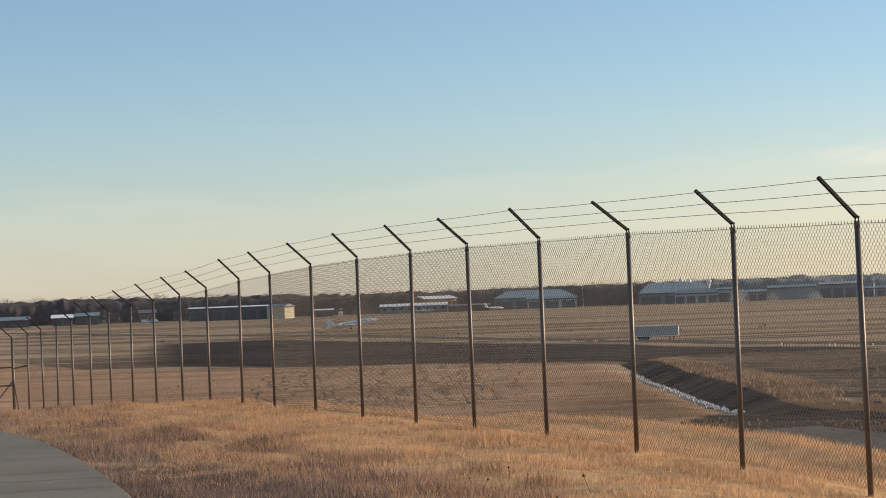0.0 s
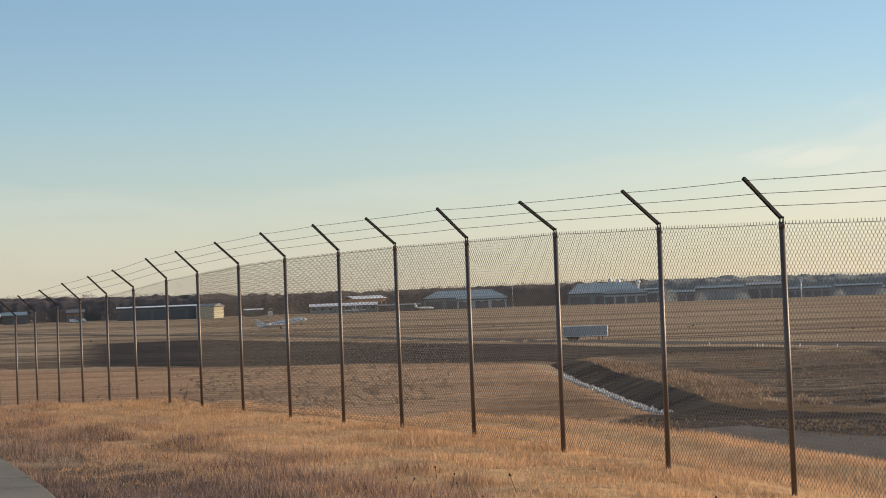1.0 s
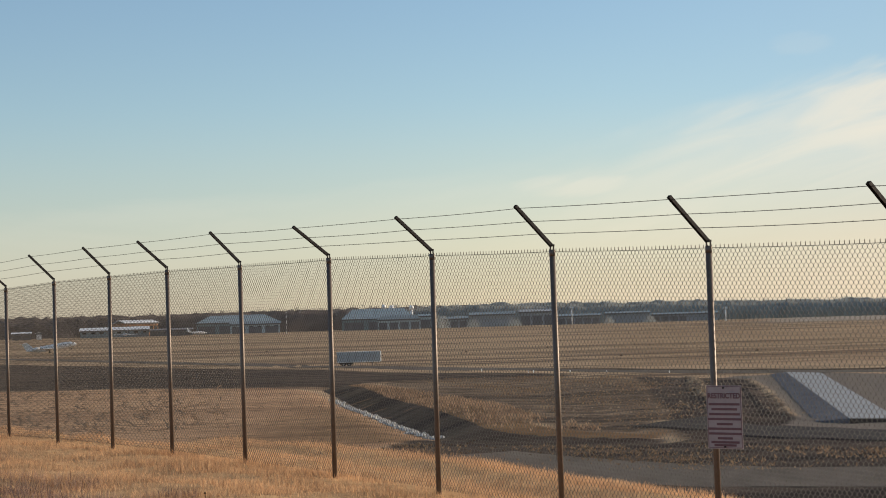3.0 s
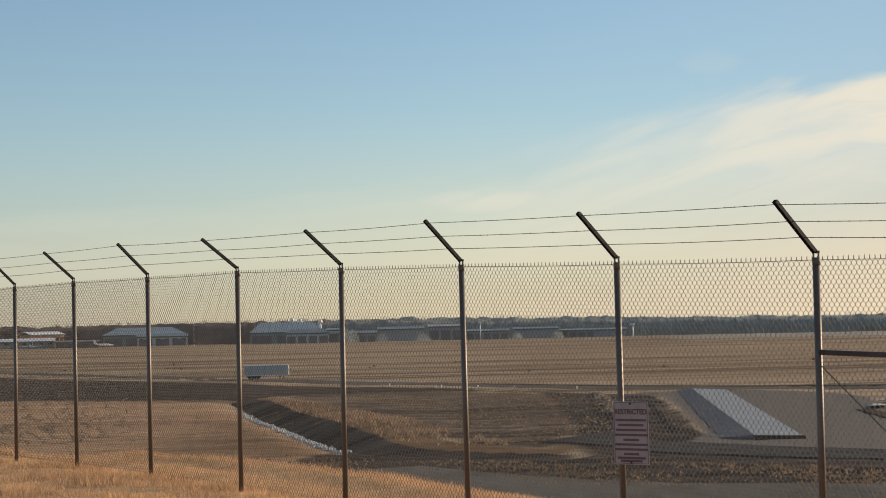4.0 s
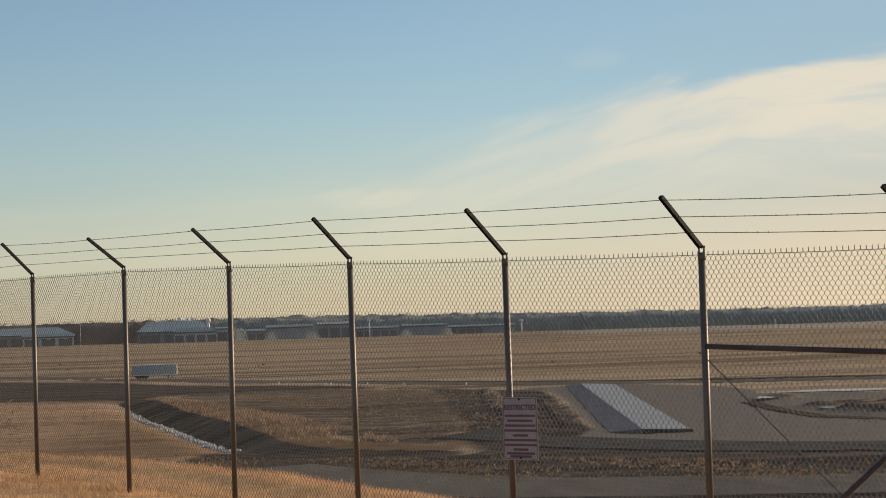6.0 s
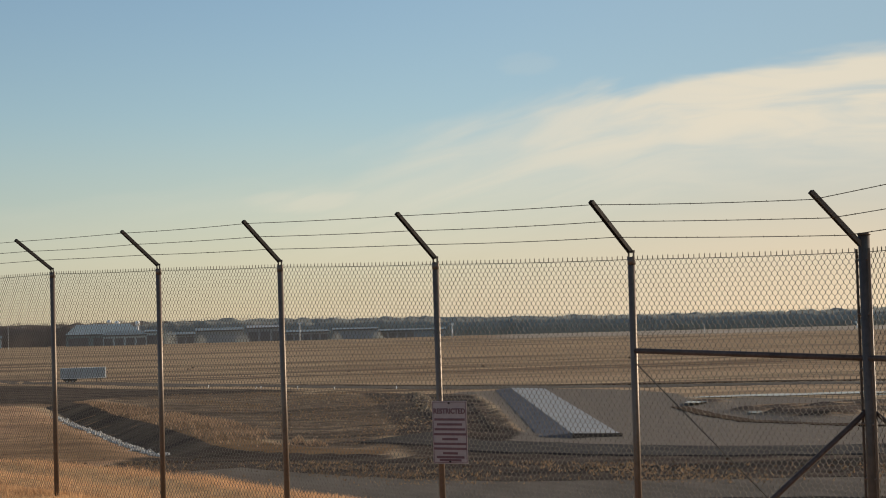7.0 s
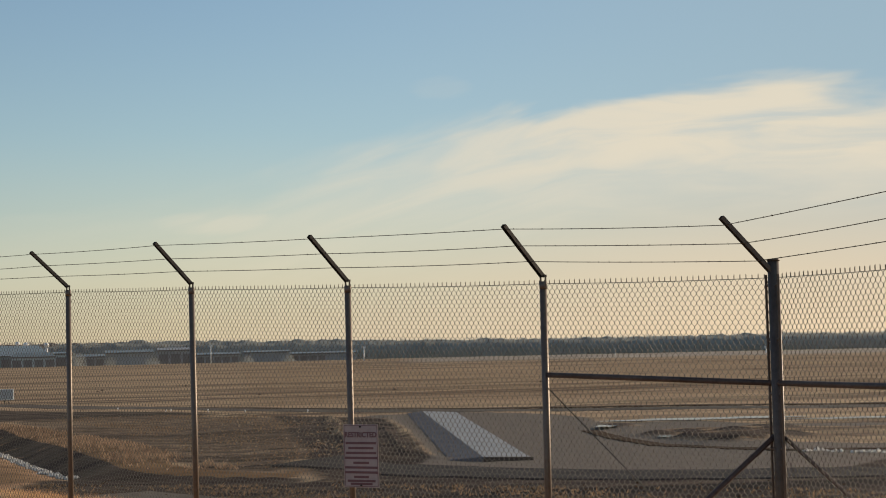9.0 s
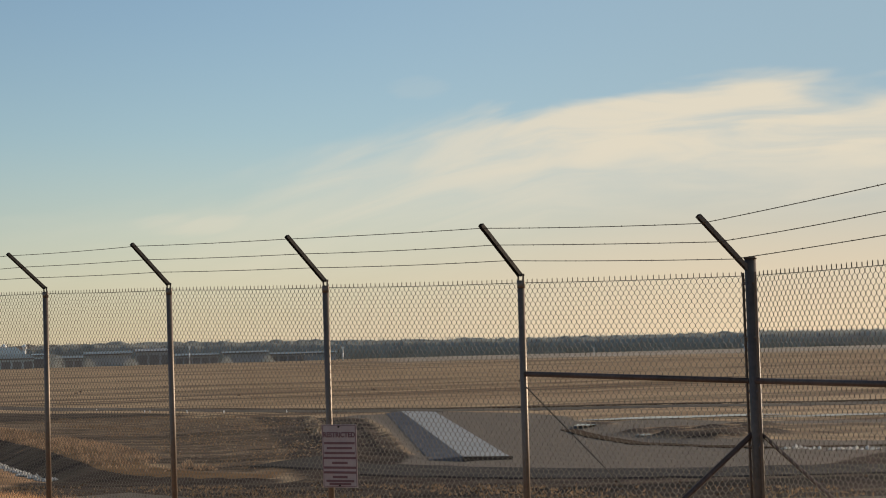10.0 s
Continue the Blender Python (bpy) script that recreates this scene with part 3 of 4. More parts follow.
def chain_link(p, q, full):
    """The woven wire between two posts: zigzag wires that hook into one another, with cut tips on top."""
    p, q = np.array(p), np.array(q)
    cols, gap, low, top = 84, 0.0372, 0.05, POST_H - 0.018
    rows = int((top - low) / gap)
    k, j = np.meshgrid(np.arange(cols), np.arange(rows + 1), indexing="ij")
    u = (k + (k + j) % 2) / cols
    w = top - (rows - j) * gap
    bulge = 0.0016 * np.where((k + j) % 2 == 0, 1, -1)
    run = q - p
    nrm = np.array([run[1], -run[0], 0]) / math.hypot(run[0], run[1])
    off = 0.034
    pts = p + u[..., None] * run + (off + bulge)[..., None] * nrm
    pts[..., 2] += w
    if full > 1:
        # the wires run side by side for a while where they hook together
        pts = np.repeat(pts, 2, axis=1)
        pts[:, 0::2, 2] -= 0.19 * gap
        pts[:, 1::2, 2] += 0.19 * gap
    # the cut ends stand up above the selvage
    tip = pts[:, -1].copy()
    odd = (k[:, -1] + j[:, -1]) % 2 == 1
    tip[:, 2] += np.where(odd, 0.014, 0.016) + 0.004 * np.sin(np.arange(cols) * 2.3)
    pts = np.concatenate([pts, tip[:, None]], 1)
    side = run / np.linalg.norm(run)
    r = 0.003
    ring = [side * r, (-0.5 * side + 0.87 * nrm) * r, (-0.5 * side - 0.87 * nrm) * r] if full else [side * r, -side * r]
    c = len(ring)
    verts = (pts[:, :, None] + np.array(ring)[None, None]).reshape(-1, 3)
    n = pts.shape[1]
    base = (np.arange(cols)[:, None] * n + np.arange(n - 1)[None]).ravel() * c
    faces = [np.stack([base + s, base + (s + 1) % c, base + c + (s + 1) % c, base + c + s], 1) for s in range(c if c > 2 else 1)]
    faces = np.concatenate(faces)
    # tension wire under the tips
    v0 = len(verts)
    wire = []
    for s in np.linspace(0, 1, 9):
        m = p + s * run + (off + 0.004) * nrm + np.array([0, 0, top - 0.006 - 0.008 * math.sin(math.pi * s)])
        wire += [m + np.array([0, 0, 0.003]), m + 0.003 * nrm - np.array([0, 0, 0.002]), m - 0.003 * nrm - np.array([0, 0, 0.002])]
    tw = [(v0 + 3 * s + e, v0 + 3 * s + (e + 1) % 3, v0 + 3 * s + 3 + (e + 1) % 3, v0 + 3 * s + 3 + e) for s in range(8) for e in range(3)]
    return tri_mesh("chain_link_panel", np.concatenate([verts, wire]), np.concatenate([faces, np.array(tw)]), WIRE)


def strand(points, fence):
    """A barbed wire through the arms: a thin line with sag, and a barb every 12 cm."""
    verts, faces = [], []

    def seg(a, b, r):
        a, b = Vector(a), Vector(b)
        d = (b - a).normalized()
        s = d.orthogonal().normalized()
        t = d.cross(s)
        k = len(verts)
        for m in (a, b):
            verts.extend([m + s * r, m - 0.5 * s * r + 0.87 * t * r, m - 0.5 * s * r - 0.87 * t * r])
        faces.extend([(k, k + 1, k + 4, k + 3), (k + 1, k + 2, k + 5, k + 4), (k + 2, k, k + 3, k + 5)])

    for n, (a, b) in enumerate(zip(points, points[1:])):
        a, b = Vector(a), Vector(b)
        steps = 21
        sag = 0.002 + 0.008 * random.random()
        at = [a.lerp(b, i / steps) - Vector((0, 0, sag * 4 * (i / steps) * (1 - i / steps))) for i in range(steps + 1)]
        for i in range(steps):
            seg(at[i], at[i + 1], 0.0036)
        d = (b - a).normalized()
        for i in range(1, steps):
            turn, barb = random.random() * math.pi, random.uniform(0.004, 0.0085)
            s = d.orthogonal().normalized()
            t = d.cross(s)
            for e in (0, 1.6):
                v = (s * math.cos(turn + e) + t * math.sin(turn + e)) * barb
                seg(at[i] - v + d * 0.004 * e, at[i] + v + d * 0.003 * e, 0.0017)
    child("barbed_wire", mesh_of("barbed_wire", verts, faces, ARM), fence)


def build_fence():
    fence = thing("chain_link_fence", pose(0, 0, 0), "tall galvanised chain-link fence topped with barbed wire", "fence")
    post, arm = line_post_meshes()
    out = math.degrees(math.atan2(FDY, FDX))
    for k, (x, y, z) in enumerate(POSTS):
        if k == 0:
            continue
        o = child("post", post, fence)
        o.matrix_local = pose(x, y, z, 0.35 * math.sin(k * 3.1), 0.4 * math.sin(k * 1.7), out + 180)
        o = child("arm", arm, o, "dark angled barbed-wire arm")
        o.matrix_local = pose(0, 0, POST_H, LEAN.get(k, 0.0)) @ pose(0, 0, -POST_H)
    for k, (x, y, z) in enumerate(SIDE_POSTS):
        if k == 0:
            continue
        o = child("post", post, fence)
        o.matrix_local = pose(x, y, z, 0, 0, math.degrees(math.atan2(TURN_Y, TURN_X)))
        child("arm", arm, o, "dark angled barbed-wire arm")
    # the thick corner post, its tension bar, braces and rails
    x, y, z = POSTS[0]
    bm = rod((0, 0, -0.3), (0, 0, POST_H + 0.1), 0.044, sides=18)
    add_rod(bm, (0, 0, POST_H + 0.1), (0, 0, POST_H + 0.115), 0.05, 0.046, sides=18)
    corner = part("post", bm, CORNER, fence, "thick corner post")
    corner.matrix_local = pose(x, y, z, 0, 0, out + 180)
    corner_arm = arm.copy()
    corner_arm.materials[0] = CORNER
    o = child("arm", corner_arm, corner)
    o.matrix_local = pose(0, 0, -0.03, 0, 0, -17)
    left, right = Vector((FDX, FDY, 0)), Vector((TURN_X, TURN_Y, 0))
    foot = Vector((x, y, z))
    for d, e in ((left, POSTS[1]), (right, SIDE_POSTS[1])):
        bar = foot + d * 0.075
        part("tension_bar", add_box(bmesh.new(), bar.x - 0.008, bar.x + 0.008, bar.y - 0.008, bar.y + 0.008, z + 0.05, z + POST_H), STEEL, fence)
        for q in range(7):
            h = z + 0.3 + q * 0.4
            part("tension_band", rod((bar.x, bar.y, h), (x, y, h), 0.012, sides=6), STEEL, fence)
        a, b = foot + Vector((0, 0, 1.98)), Vector(e) + Vector((0, 0, 2.0))
        part("brace_rail", rod(a, b, 0.022, sides=12), RAIL, fence)
        part("truss_rod", rod(b - Vector((0, 0, 0.08)), foot + Vector((0, 0, 0.15)), 0.005, sides=6), WIRE, fence)
    for s in (-1, 1):
        d = Vector((math.cos(radians(-16)), math.sin(radians(-16)), 0)) * s
        a, b = foot + Vector((0, 0, 1.62)), foot + d * 1.75
        b.z = ground_at(b.x, b.y) - 0.05
        part("brace", rod(a, b, 0.021 if s < 0 else 0.016, sides=10), RAIL, fence, "slanting pipe brace")
    # the far corner: a thicker sleeve, rails both ways and two slanting braces
    foot = Vector(POSTS[-1])
    part("corner_sleeve", rod(foot - Vector((0, 0, 0.2)), foot + Vector((0, 0, POST_H)), 0.05, sides=14), STEEL, fence, "thick far corner post")
    away = Vector((-0.85, -0.5, 0))
    for d, up, reach in ((Vector(POSTS[-2]) - foot, 1.76, 1.0), (away, 1.80, 2.4), (away, 1.18, 2.4)):
        part("brace_rail", rod(foot + Vector((0, 0, up)), foot + d * reach + Vector((0, 0, up)), 0.026, sides=8), RAIL, fence)
    for d in (away * 1.1, (Vector(POSTS[-2]) - foot) * 0.42):
        b = foot + d
        b.z = ground_at(b.x, b.y) - 0.05
        part("brace", rod(foot + Vector((0, 0, 1.35)), b, 0.02, sides=8), RAIL, fence, "slanting pipe brace")
    run = list(zip(POSTS, POSTS[1:]))
    for k, (a, b) in enumerate(run):
        child("chain_link_panel", chain_link(a, b, 2 if k < 6 else 1 if k < 11 else 0), fence)
    for k, (a, b) in enumerate(zip(SIDE_POSTS, SIDE_POSTS[1:])):
        child("chain_link_panel", chain_link(b, a, 2 if k == 0 else 0), fence)
    nx, ny = FDY, -FDX
    mx, my = -TURN_Y, TURN_X
    for f in (0.30, 0.62, 0.96):
        off, up = 0.02 + 0.40 * f, POST_H + 0.04 + 0.40 * f
        pts = [(x + TURN_Y * off, y - TURN_X * off, z + up) for x, y, z in SIDE_POSTS[:0:-1]]
        cx, cy, cz = POSTS[0]
        pts.append((cx - 0.97 * off, cy - 0.25 * off, cz + up - 0.06))
        for k, (x, y, z) in enumerate(POSTS[1:], 1):
            tilt = radians(45 + LEAN.get(k, 0.0))
            off, up = 0.02 + 0.566 * f * math.sin(tilt), POST_H + 0.04 + 0.566 * f * math.cos(tilt)
            pts.append((x - nx * off, y - ny * off, z + up))
        strand(pts, fence)


build_fence()


def build_sign():
    x, y, z = POSTS[2]
    rz = math.degrees(math.atan2(-FDY, -FDX))
    sign = thing("warning_sign", pose(x, y, z, 0, 0, rz) @ pose(0.232, -0.075, 0.915, 0, 0, 14), "faded white restricted-area notice wired to the chain-link fence", "sign")
    w, h = 0.40, 0.575
    part("sign_board", box(-w / 2, w / 2, 0.0, 0.004, 0, h, 0.001), SIGNFACE, sign)
    rim = bmesh.new()
    for b in ((-w / 2 + 0.008, w / 2 - 0.008, h - 0.013, h - 0.008), (-w / 2 + 0.008, w / 2 - 0.008, 0.008, 0.013), (-w / 2 + 0.008, -w / 2 + 0.013, 0.008, h - 0.008), (w / 2 - 0.013, w / 2 - 0.008, 0.008, h - 0.008)):
        add_box(rim, b[0], b[1], -0.002, 0.001, b[2], b[3])
    part("border", rim, SIGNTEXT, sign)
    cu = bpy.data.curves.new("heading", "FONT")
    cu.body, cu.size, cu.extrude, cu.align_x, cu.offset = "RESTRICTED", 0.066, 0.001, "CENTER", 0.0022
    tmp = new("heading", cu)
    me = bpy.data.meshes.new_from_object(tmp.evaluated_get(bpy.context.evaluated_depsgraph_get()))
    bpy.data.objects.remove(tmp)
    me.materials.clear()
    me.materials.append(SIGNTEXT)
    o = child("heading", me, sign, "dark red heading")
    o.matrix_local = pose(0, -0.002, h - 0.115, 90, 0, 0)
    for k, (wide, zz) in enumerate(((0.35, 0.405), (0.29, 0.36), (0.35, 0.315), (0.37, 0.27), (0.18, 0.225), (0.37, 0.182), (0.37, 0.138), (0.17, 0.096), (0.32, 0.06), (0.25, 0.033))):
        part("text_line", box(-wide / 2, wide / 2, -0.002, 0.001, zz - 0.0108, zz + 0.0108), SIGNTEXT, sign)
    part("bolt", rod((0, -0.012, h - 0.02), (0, 0.02, h - 0.02), 0.009, sides=8), ARM, sign)
    part("bolt", rod((0, -0.012, 0.02), (0, 0.02, 0.02), 0.009, sides=8), ARM, sign)


build_sign()

# ---- the airfield ----
def place(az, d, turn=0.0, sink=0.0):
    """On the ground, facing the path, at a heading and distance."""
    x, y = compass(az, d)
    return pose(x, y, ground_at(x, y) - sink, 0, 0, -az + turn)


def windows(wall, xs, z0, z1, wide, y, parent):
    for q in xs:
        o = part("window", box(q - wide / 2, q + wide / 2, y - 0.15, y + 0.1, z0, z1), GLASS, parent)


def hall(name, az, d, wide, deep, eave, ridge, wall, roof, label, turn=0.0, doors=0, gable=False, lights=0, category="building", hip=0.0):
    """A low hall: walls, pitched roof with overhang, doors and windows on the side that faces the path."""
    b = thing(name, place(az, d, turn), label, category)
    part("wall", box(-wide / 2, wide / 2, -deep / 2, deep / 2, -1.5, eave), wall, b)
    if gable:
        part("roof", prism([(-wide / 2 - 0.6, eave - 0.1), (0, ridge), (wide / 2 + 0.6, eave - 0.1), (wide / 2 + 0.6, eave + 0.15), (0, ridge + 0.35), (-wide / 2 - 0.6, eave + 0.15)], -deep / 2 - 0.5, deep / 2 + 0.5), roof, b)
        part("gable", prism([(-wide / 2, eave), (wide / 2, eave), (0, ridge)], -deep / 2 - 0.02, -deep / 2 + 0.3), wall, b)
    else:
        bm = prism([(-deep / 2 - 0.6, eave), (0, ridge), (deep / 2 + 0.6, eave), (deep / 2 + 0.6, eave + 0.3), (0, ridge + 0.3), (-deep / 2 - 0.6, eave + 0.3)], -wide / 2 - 0.6, wide / 2 + 0.6)
        bm.transform(pose(0, 0, 0, 0, 0, 90))
        for v in bm.verts:
            if v.co.z > (eave + ridge) / 2:
                v.co.x *= 1 - hip
        part("roof", bm, roof, b)
    part("fascia", box(-wide / 2 - 0.3, wide / 2 + 0.3, -deep / 2 - 0.75, -deep / 2 - 0.62, eave - 0.5, eave + 0.28), DOOR, b)
    step = wide / (doors or 1)
    for k in range(doors):
        c = -wide / 2 + step * (k + 0.5)
        part("door", box(c - step * 0.4, c + step * 0.4, -deep / 2 - 0.15, -deep / 2 + 0.1, -0.5, eave * 0.72), DARKWALL if wall is not DARKWALL else DOOR, b)
    for k in range(lights):
        c = -wide / 2 + wide / lights * (k + 0.5)
        part("window", box(c - 1.2, c + 1.2, -deep / 2 - 0.12, -deep / 2 + 0.1, eave * 0.55, eave * 0.8), GLASS, b)
    return b


hall("long_shed", -18.75, 1180, 50, 18, 7.2, 8.0, DARKWALL, WHITE, "long dark grey storage shed with a white roof", doors=5)
hall("shed", -17.35, 1165, 8.5, 14, 7.0, 8.3, BEIGE, ROOFING, "beige end building beside the long shed", turn=48, gable=True)
hall("small_hangar", -16.1, 1200, 11, 9, 3.6, 4.4, DARKWALL, WHITE, "small dark hangar with a white roof", doors=2)
hall("white_shed", -15.62, 1210, 3.0, 6, 3.6, 4.3, WHITE, WHITE, "small white shed with a pitched roof", gable=True)
hall("terminal_annex", -13.5, 1250, 42, 14, 4.2, 6.0, CLADDING, WHITE, "low grey annex with a white roof", lights=8)
hall("brick_terminal", -12.9, 1300, 24, 16, 8.4, 10.3, BRICK, WHITE, "orange brick terminal block with a white roof edge", turn=30, lights=7)
hall("low_hangar", -11.9, 1240, 26, 14, 3.4, 4.4, DARKWALL, DARKWALL, "low dark grey hangar row", doors=5)
hall("blue_hangar", -10.0, 1330, 54, 30, 7.2, 12.0, CLADDING, ROOFING, "blue-grey hangar with a low pitched roof", doors=4, hip=0.35)
hall("office_building", -9.5, 1290, 32, 10, 5.8, 7.4, PALEWALL, CLADDING, "pale front building of the blue-grey hangar", doors=3, lights=6)
hall("big_hangar", -5.95, 1300, 47, 40, 7.0, 13.4, CLADDING, ROOFING, "large blue-grey hangar with a high sloping roof", doors=3, hip=0.3)
hall("hangar_wing", -5.35, 1262, 27, 12, 6.2, 8.8, PALEWALL, CLADDING, "lower wing in front of the large hangar", doors=4, hip=0.25)
hall("side_hangar", -4.55, 1290, 10, 16, 8.0, 9.0, PALEWALL, ROOFING, "narrow blue-grey hall beside the large hangar", doors=1)
hall("grey_block", -3.75, 1290, 17, 16, 5.6, 7.0, GREYHALL, CLADDING, "blue-grey workshop with a pale roof", doors=3)
hall("grey_block", -2.65, 1300, 30, 16, 7.8, 9.4, GREYHALL, CLADDING, "long grey industrial hall behind the runway")
hall("grey_block", -1.35, 1345, 24, 18, 9.0, 10.6, GREYHALL, GREYHALL, "tall blue-grey industrial hall among bare trees", doors=3)
hall("grey_block", -0.15, 1310, 28, 14, 5.4, 6.6, GREYHALL, CLADDING, "low grey hall with a pale roof", doors=5)
hall("flat_hall", 1.25, 1335, 30, 14, 6.4, 7.4, GREYHALL, CLADDING, "low blue-grey hall at the airfield's edge")
hall("flat_hall", 2.45, 1350, 24, 14, 4.8, 5.8, GREYHALL, CLADDING, "low dark hall at the airfield's edge", doors=4)
hall("flat_hall", 3.4, 1400, 22, 12, 5.0, 6.0, GREYHALL, CLADDING, "low pale hall at the airfield's edge")
hall("left_shed", -25.0, 1180, 22, 14, 4.0, 6.0, DARKWALL, CLADDING, "grey shed with a blue-grey roof before the trees", doors=3)
hall("white_roofed_shed", -23.55, 1190, 12, 14, 4.4, 6.4, DARKWALL, WHITE, "low dark shed with a white roof", doors=2)
hall("roadside_shed", -22.85, 1200, 14, 14, 5.0, 7.0, DARKWALL, CLADDING, "low dark shed with a blue-grey roof", doors=2)
hall("house", -21.15, 1200, 10, 10, 5.6, 7.6, BRICK, DARKWALL, "small brown house before bare trees", doors=2)


def build_van(az, d, turn, label):
    """A parked van: body with a sloping nose, windows and four wheels."""
    v = thing("van", place(az, d, turn), label, "van")
    bm = prism([(-2.5, 0.4), (2.5, 0.4), (2.5, 1.1), (1.7, 1.3), (1.2, 2.1), (-2.4, 2.2), (-2.5, 1.9)], -0.95, 0.95)
    part("body", bm, WHITE, v)
    part("window", box(0.2, 1.2, -0.97, 0.97, 1.35, 1.9), GLASS, v)
    for x in (-1.6, 1.6):
        for y in (-0.9, 0.9):
            part("wheel", rod((x, y - 0.12, 0.36), (x, y + 0.12, 0.36), 0.36, sides=14), RUBBER, v)


build_van(-21.2, 1180, 8, "white van parked before the brown house")
build_van(-20.95, 1182, -60, "white van parked nose on before the brown house")



def build_tank(az, d, h, r, label):
    t = thing("dome", place(az, d), label, "dome")
    part("drum", rod((0, 0, -1), (0, 0, h), r * 0.55, sides=16), WHITE, t)
    bm = bmesh.new()
    bmesh.ops.create_uvsphere(bm, u_segments=18, v_segments=10, radius=r, matrix=Matrix.Translation((0, 0, h + r * 0.6)))
    part("shell", bm, WHITE, t)


for az, d, h, r in ((-5.78, 1420, 15.0, 1.7), (-5.55, 1430, 14.0, 2.0), (-4.98, 1425, 13.6, 1.9)):
    build_tank(az, d, h, r, "small white dome on a drum above the hangars")


def build_mast(az, d, h, r, label):
    t = thing("mast", place(az, d), label, "mast")
    part("pole", rod((0, 0, -0.5), (0, 0, h), r, r * 0.7, 8), WHITE, t)
    part("lamp_head", box(-r * 3, r * 3, -r, r, h, h + r * 2), WHITE, t)


for az, d, h, r in ((4.05, 1200, 7.5, 0.5), (-0.35, 1250, 10.5, 0.4), (-8.6, 1150, 12, 0.12), (11.3, 1100, 4, 0.25), (15.6, 1150, 3, 0.4)):
    build_mast(az, d, h, r, "pale mast on the far side of the airfield")


def build_trailer():
    x, y = compass(-6.54, 402)
    t = thing("box_trailer", pose(x, y, ground_at(x, y), 0, 0, 4), "pale blue-grey box trailer parked on the perimeter road", "trailer")
    part("body", box(-4.4, 4.4, -1.25, 1.25, 0.85, 2.85, 0.06), TRAILER, t)
    part("roof_rail", box(-4.42, 4.42, -1.28, 1.28, 2.82, 2.92), WHITE, t)
    part("bottom_rail", box(-4.42, 4.42, -1.28, 1.28, 0.78, 0.88), WHITE, t)
    for q in range(13):
        part("rib", box(-4.2 + q * 0.7 - 0.03, -4.2 + q * 0.7 + 0.03, -1.285, -1.24, 0.9, 2.82), TRAILER, t)
    part("end_frame", box(4.38, 4.5, -1.28, 1.28, 0.78, 2.92), WHITE, t)
    for sx in (-3.1, -2.0):
        for sy in (-1.0, 1.0):
            w = part("wheel", rod((sx, sy - 0.17, 0.5), (sx, sy + 0.17, 0.5), 0.5, sides=20), RUBBER, t)
            part("rim", rod((sx, sy - 0.19, 0.5), (sx, sy + 0.19, 0.5), 0.25, sides=14), WHITE, w)
    part("side_skirt", box(-3.8, -1.2, -1.2, -1.15, 0.35, 0.92), RUBBER, t)
    for sy in (-0.9, 0.9):
        part("landing_leg", box(2.6, 2.75, sy - 0.08, sy + 0.08, 0.0, 0.95), ARM, t)
        part("landing_leg", box(3.4, 3.5, sy - 0.05, sy + 0.05, 0.1, 0.95), ARM, t)
    part("axle_box", box(-3.9, -1.2, -0.7, 0.7, 0.6, 0.95), ARM, t)


build_trailer()


def build_markers():
    """Low white edge lights beside the perimeter road."""
    for az, d in ((-3.0, 322), (-1.65, 306), (-1.5, 305), (-0.45, 300), (0.6, 292), (2.4, 283)):
        x, y = compass(az, d)
        t = thing("edge_light", pose(x, y, ground_at(x, y)), "small white edge light beside the airfield road", "edge light", "edge lights along the road")
        part("stem", rod((0, 0, -0.05), (0, 0, 0.2), 0.05, sides=8), WHITE, t)
        part("lamp", rod((0, 0, 0.2), (0, 0, 0.42), 0.11, 0.07, sides=10), WHITE, t)


build_markers()


def loft(rings, close=True):
    bm = bmesh.new()
    rows = [[bm.verts.new(p) for p in ring] for ring in rings]
    for a, b in zip(rows, rows[1:]):
        for i in range(len(a)):
            bm.faces.new((a[i], a[(i + 1) % len(a)], b[(i + 1) % len(b)], b[i]))
    if close:
        bm.faces.new(rows[0][::-1])
        bm.faces.new(rows[-1])
    bmesh.ops.recalc_face_normals(bm, faces=bm.faces)
    return bm


def wing(root, tip, chord0, chord1, thick):
    """A tapered wing from the root's leading edge to the tip's; x is forwards."""
    rings = []
    for p, c in ((root, chord0), (tip, chord1)):
        px, py, pz = p
        upright = abs(tip[2] - root[2]) > abs(tip[1] - root[1])
        ring = []
        for fx, ft in ((0, 0), (0.15, 0.5), (0.45, 0.55), (1, 0.03), (1, -0.03), (0.45, -0.4), (0.15, -0.4)):
            o = ft * thick * c / chord0
            ring.append((px - fx * c, py + (o if upright else 0), pz + (0 if upright else o)))
        rings.append(ring)
    return loft(rings)


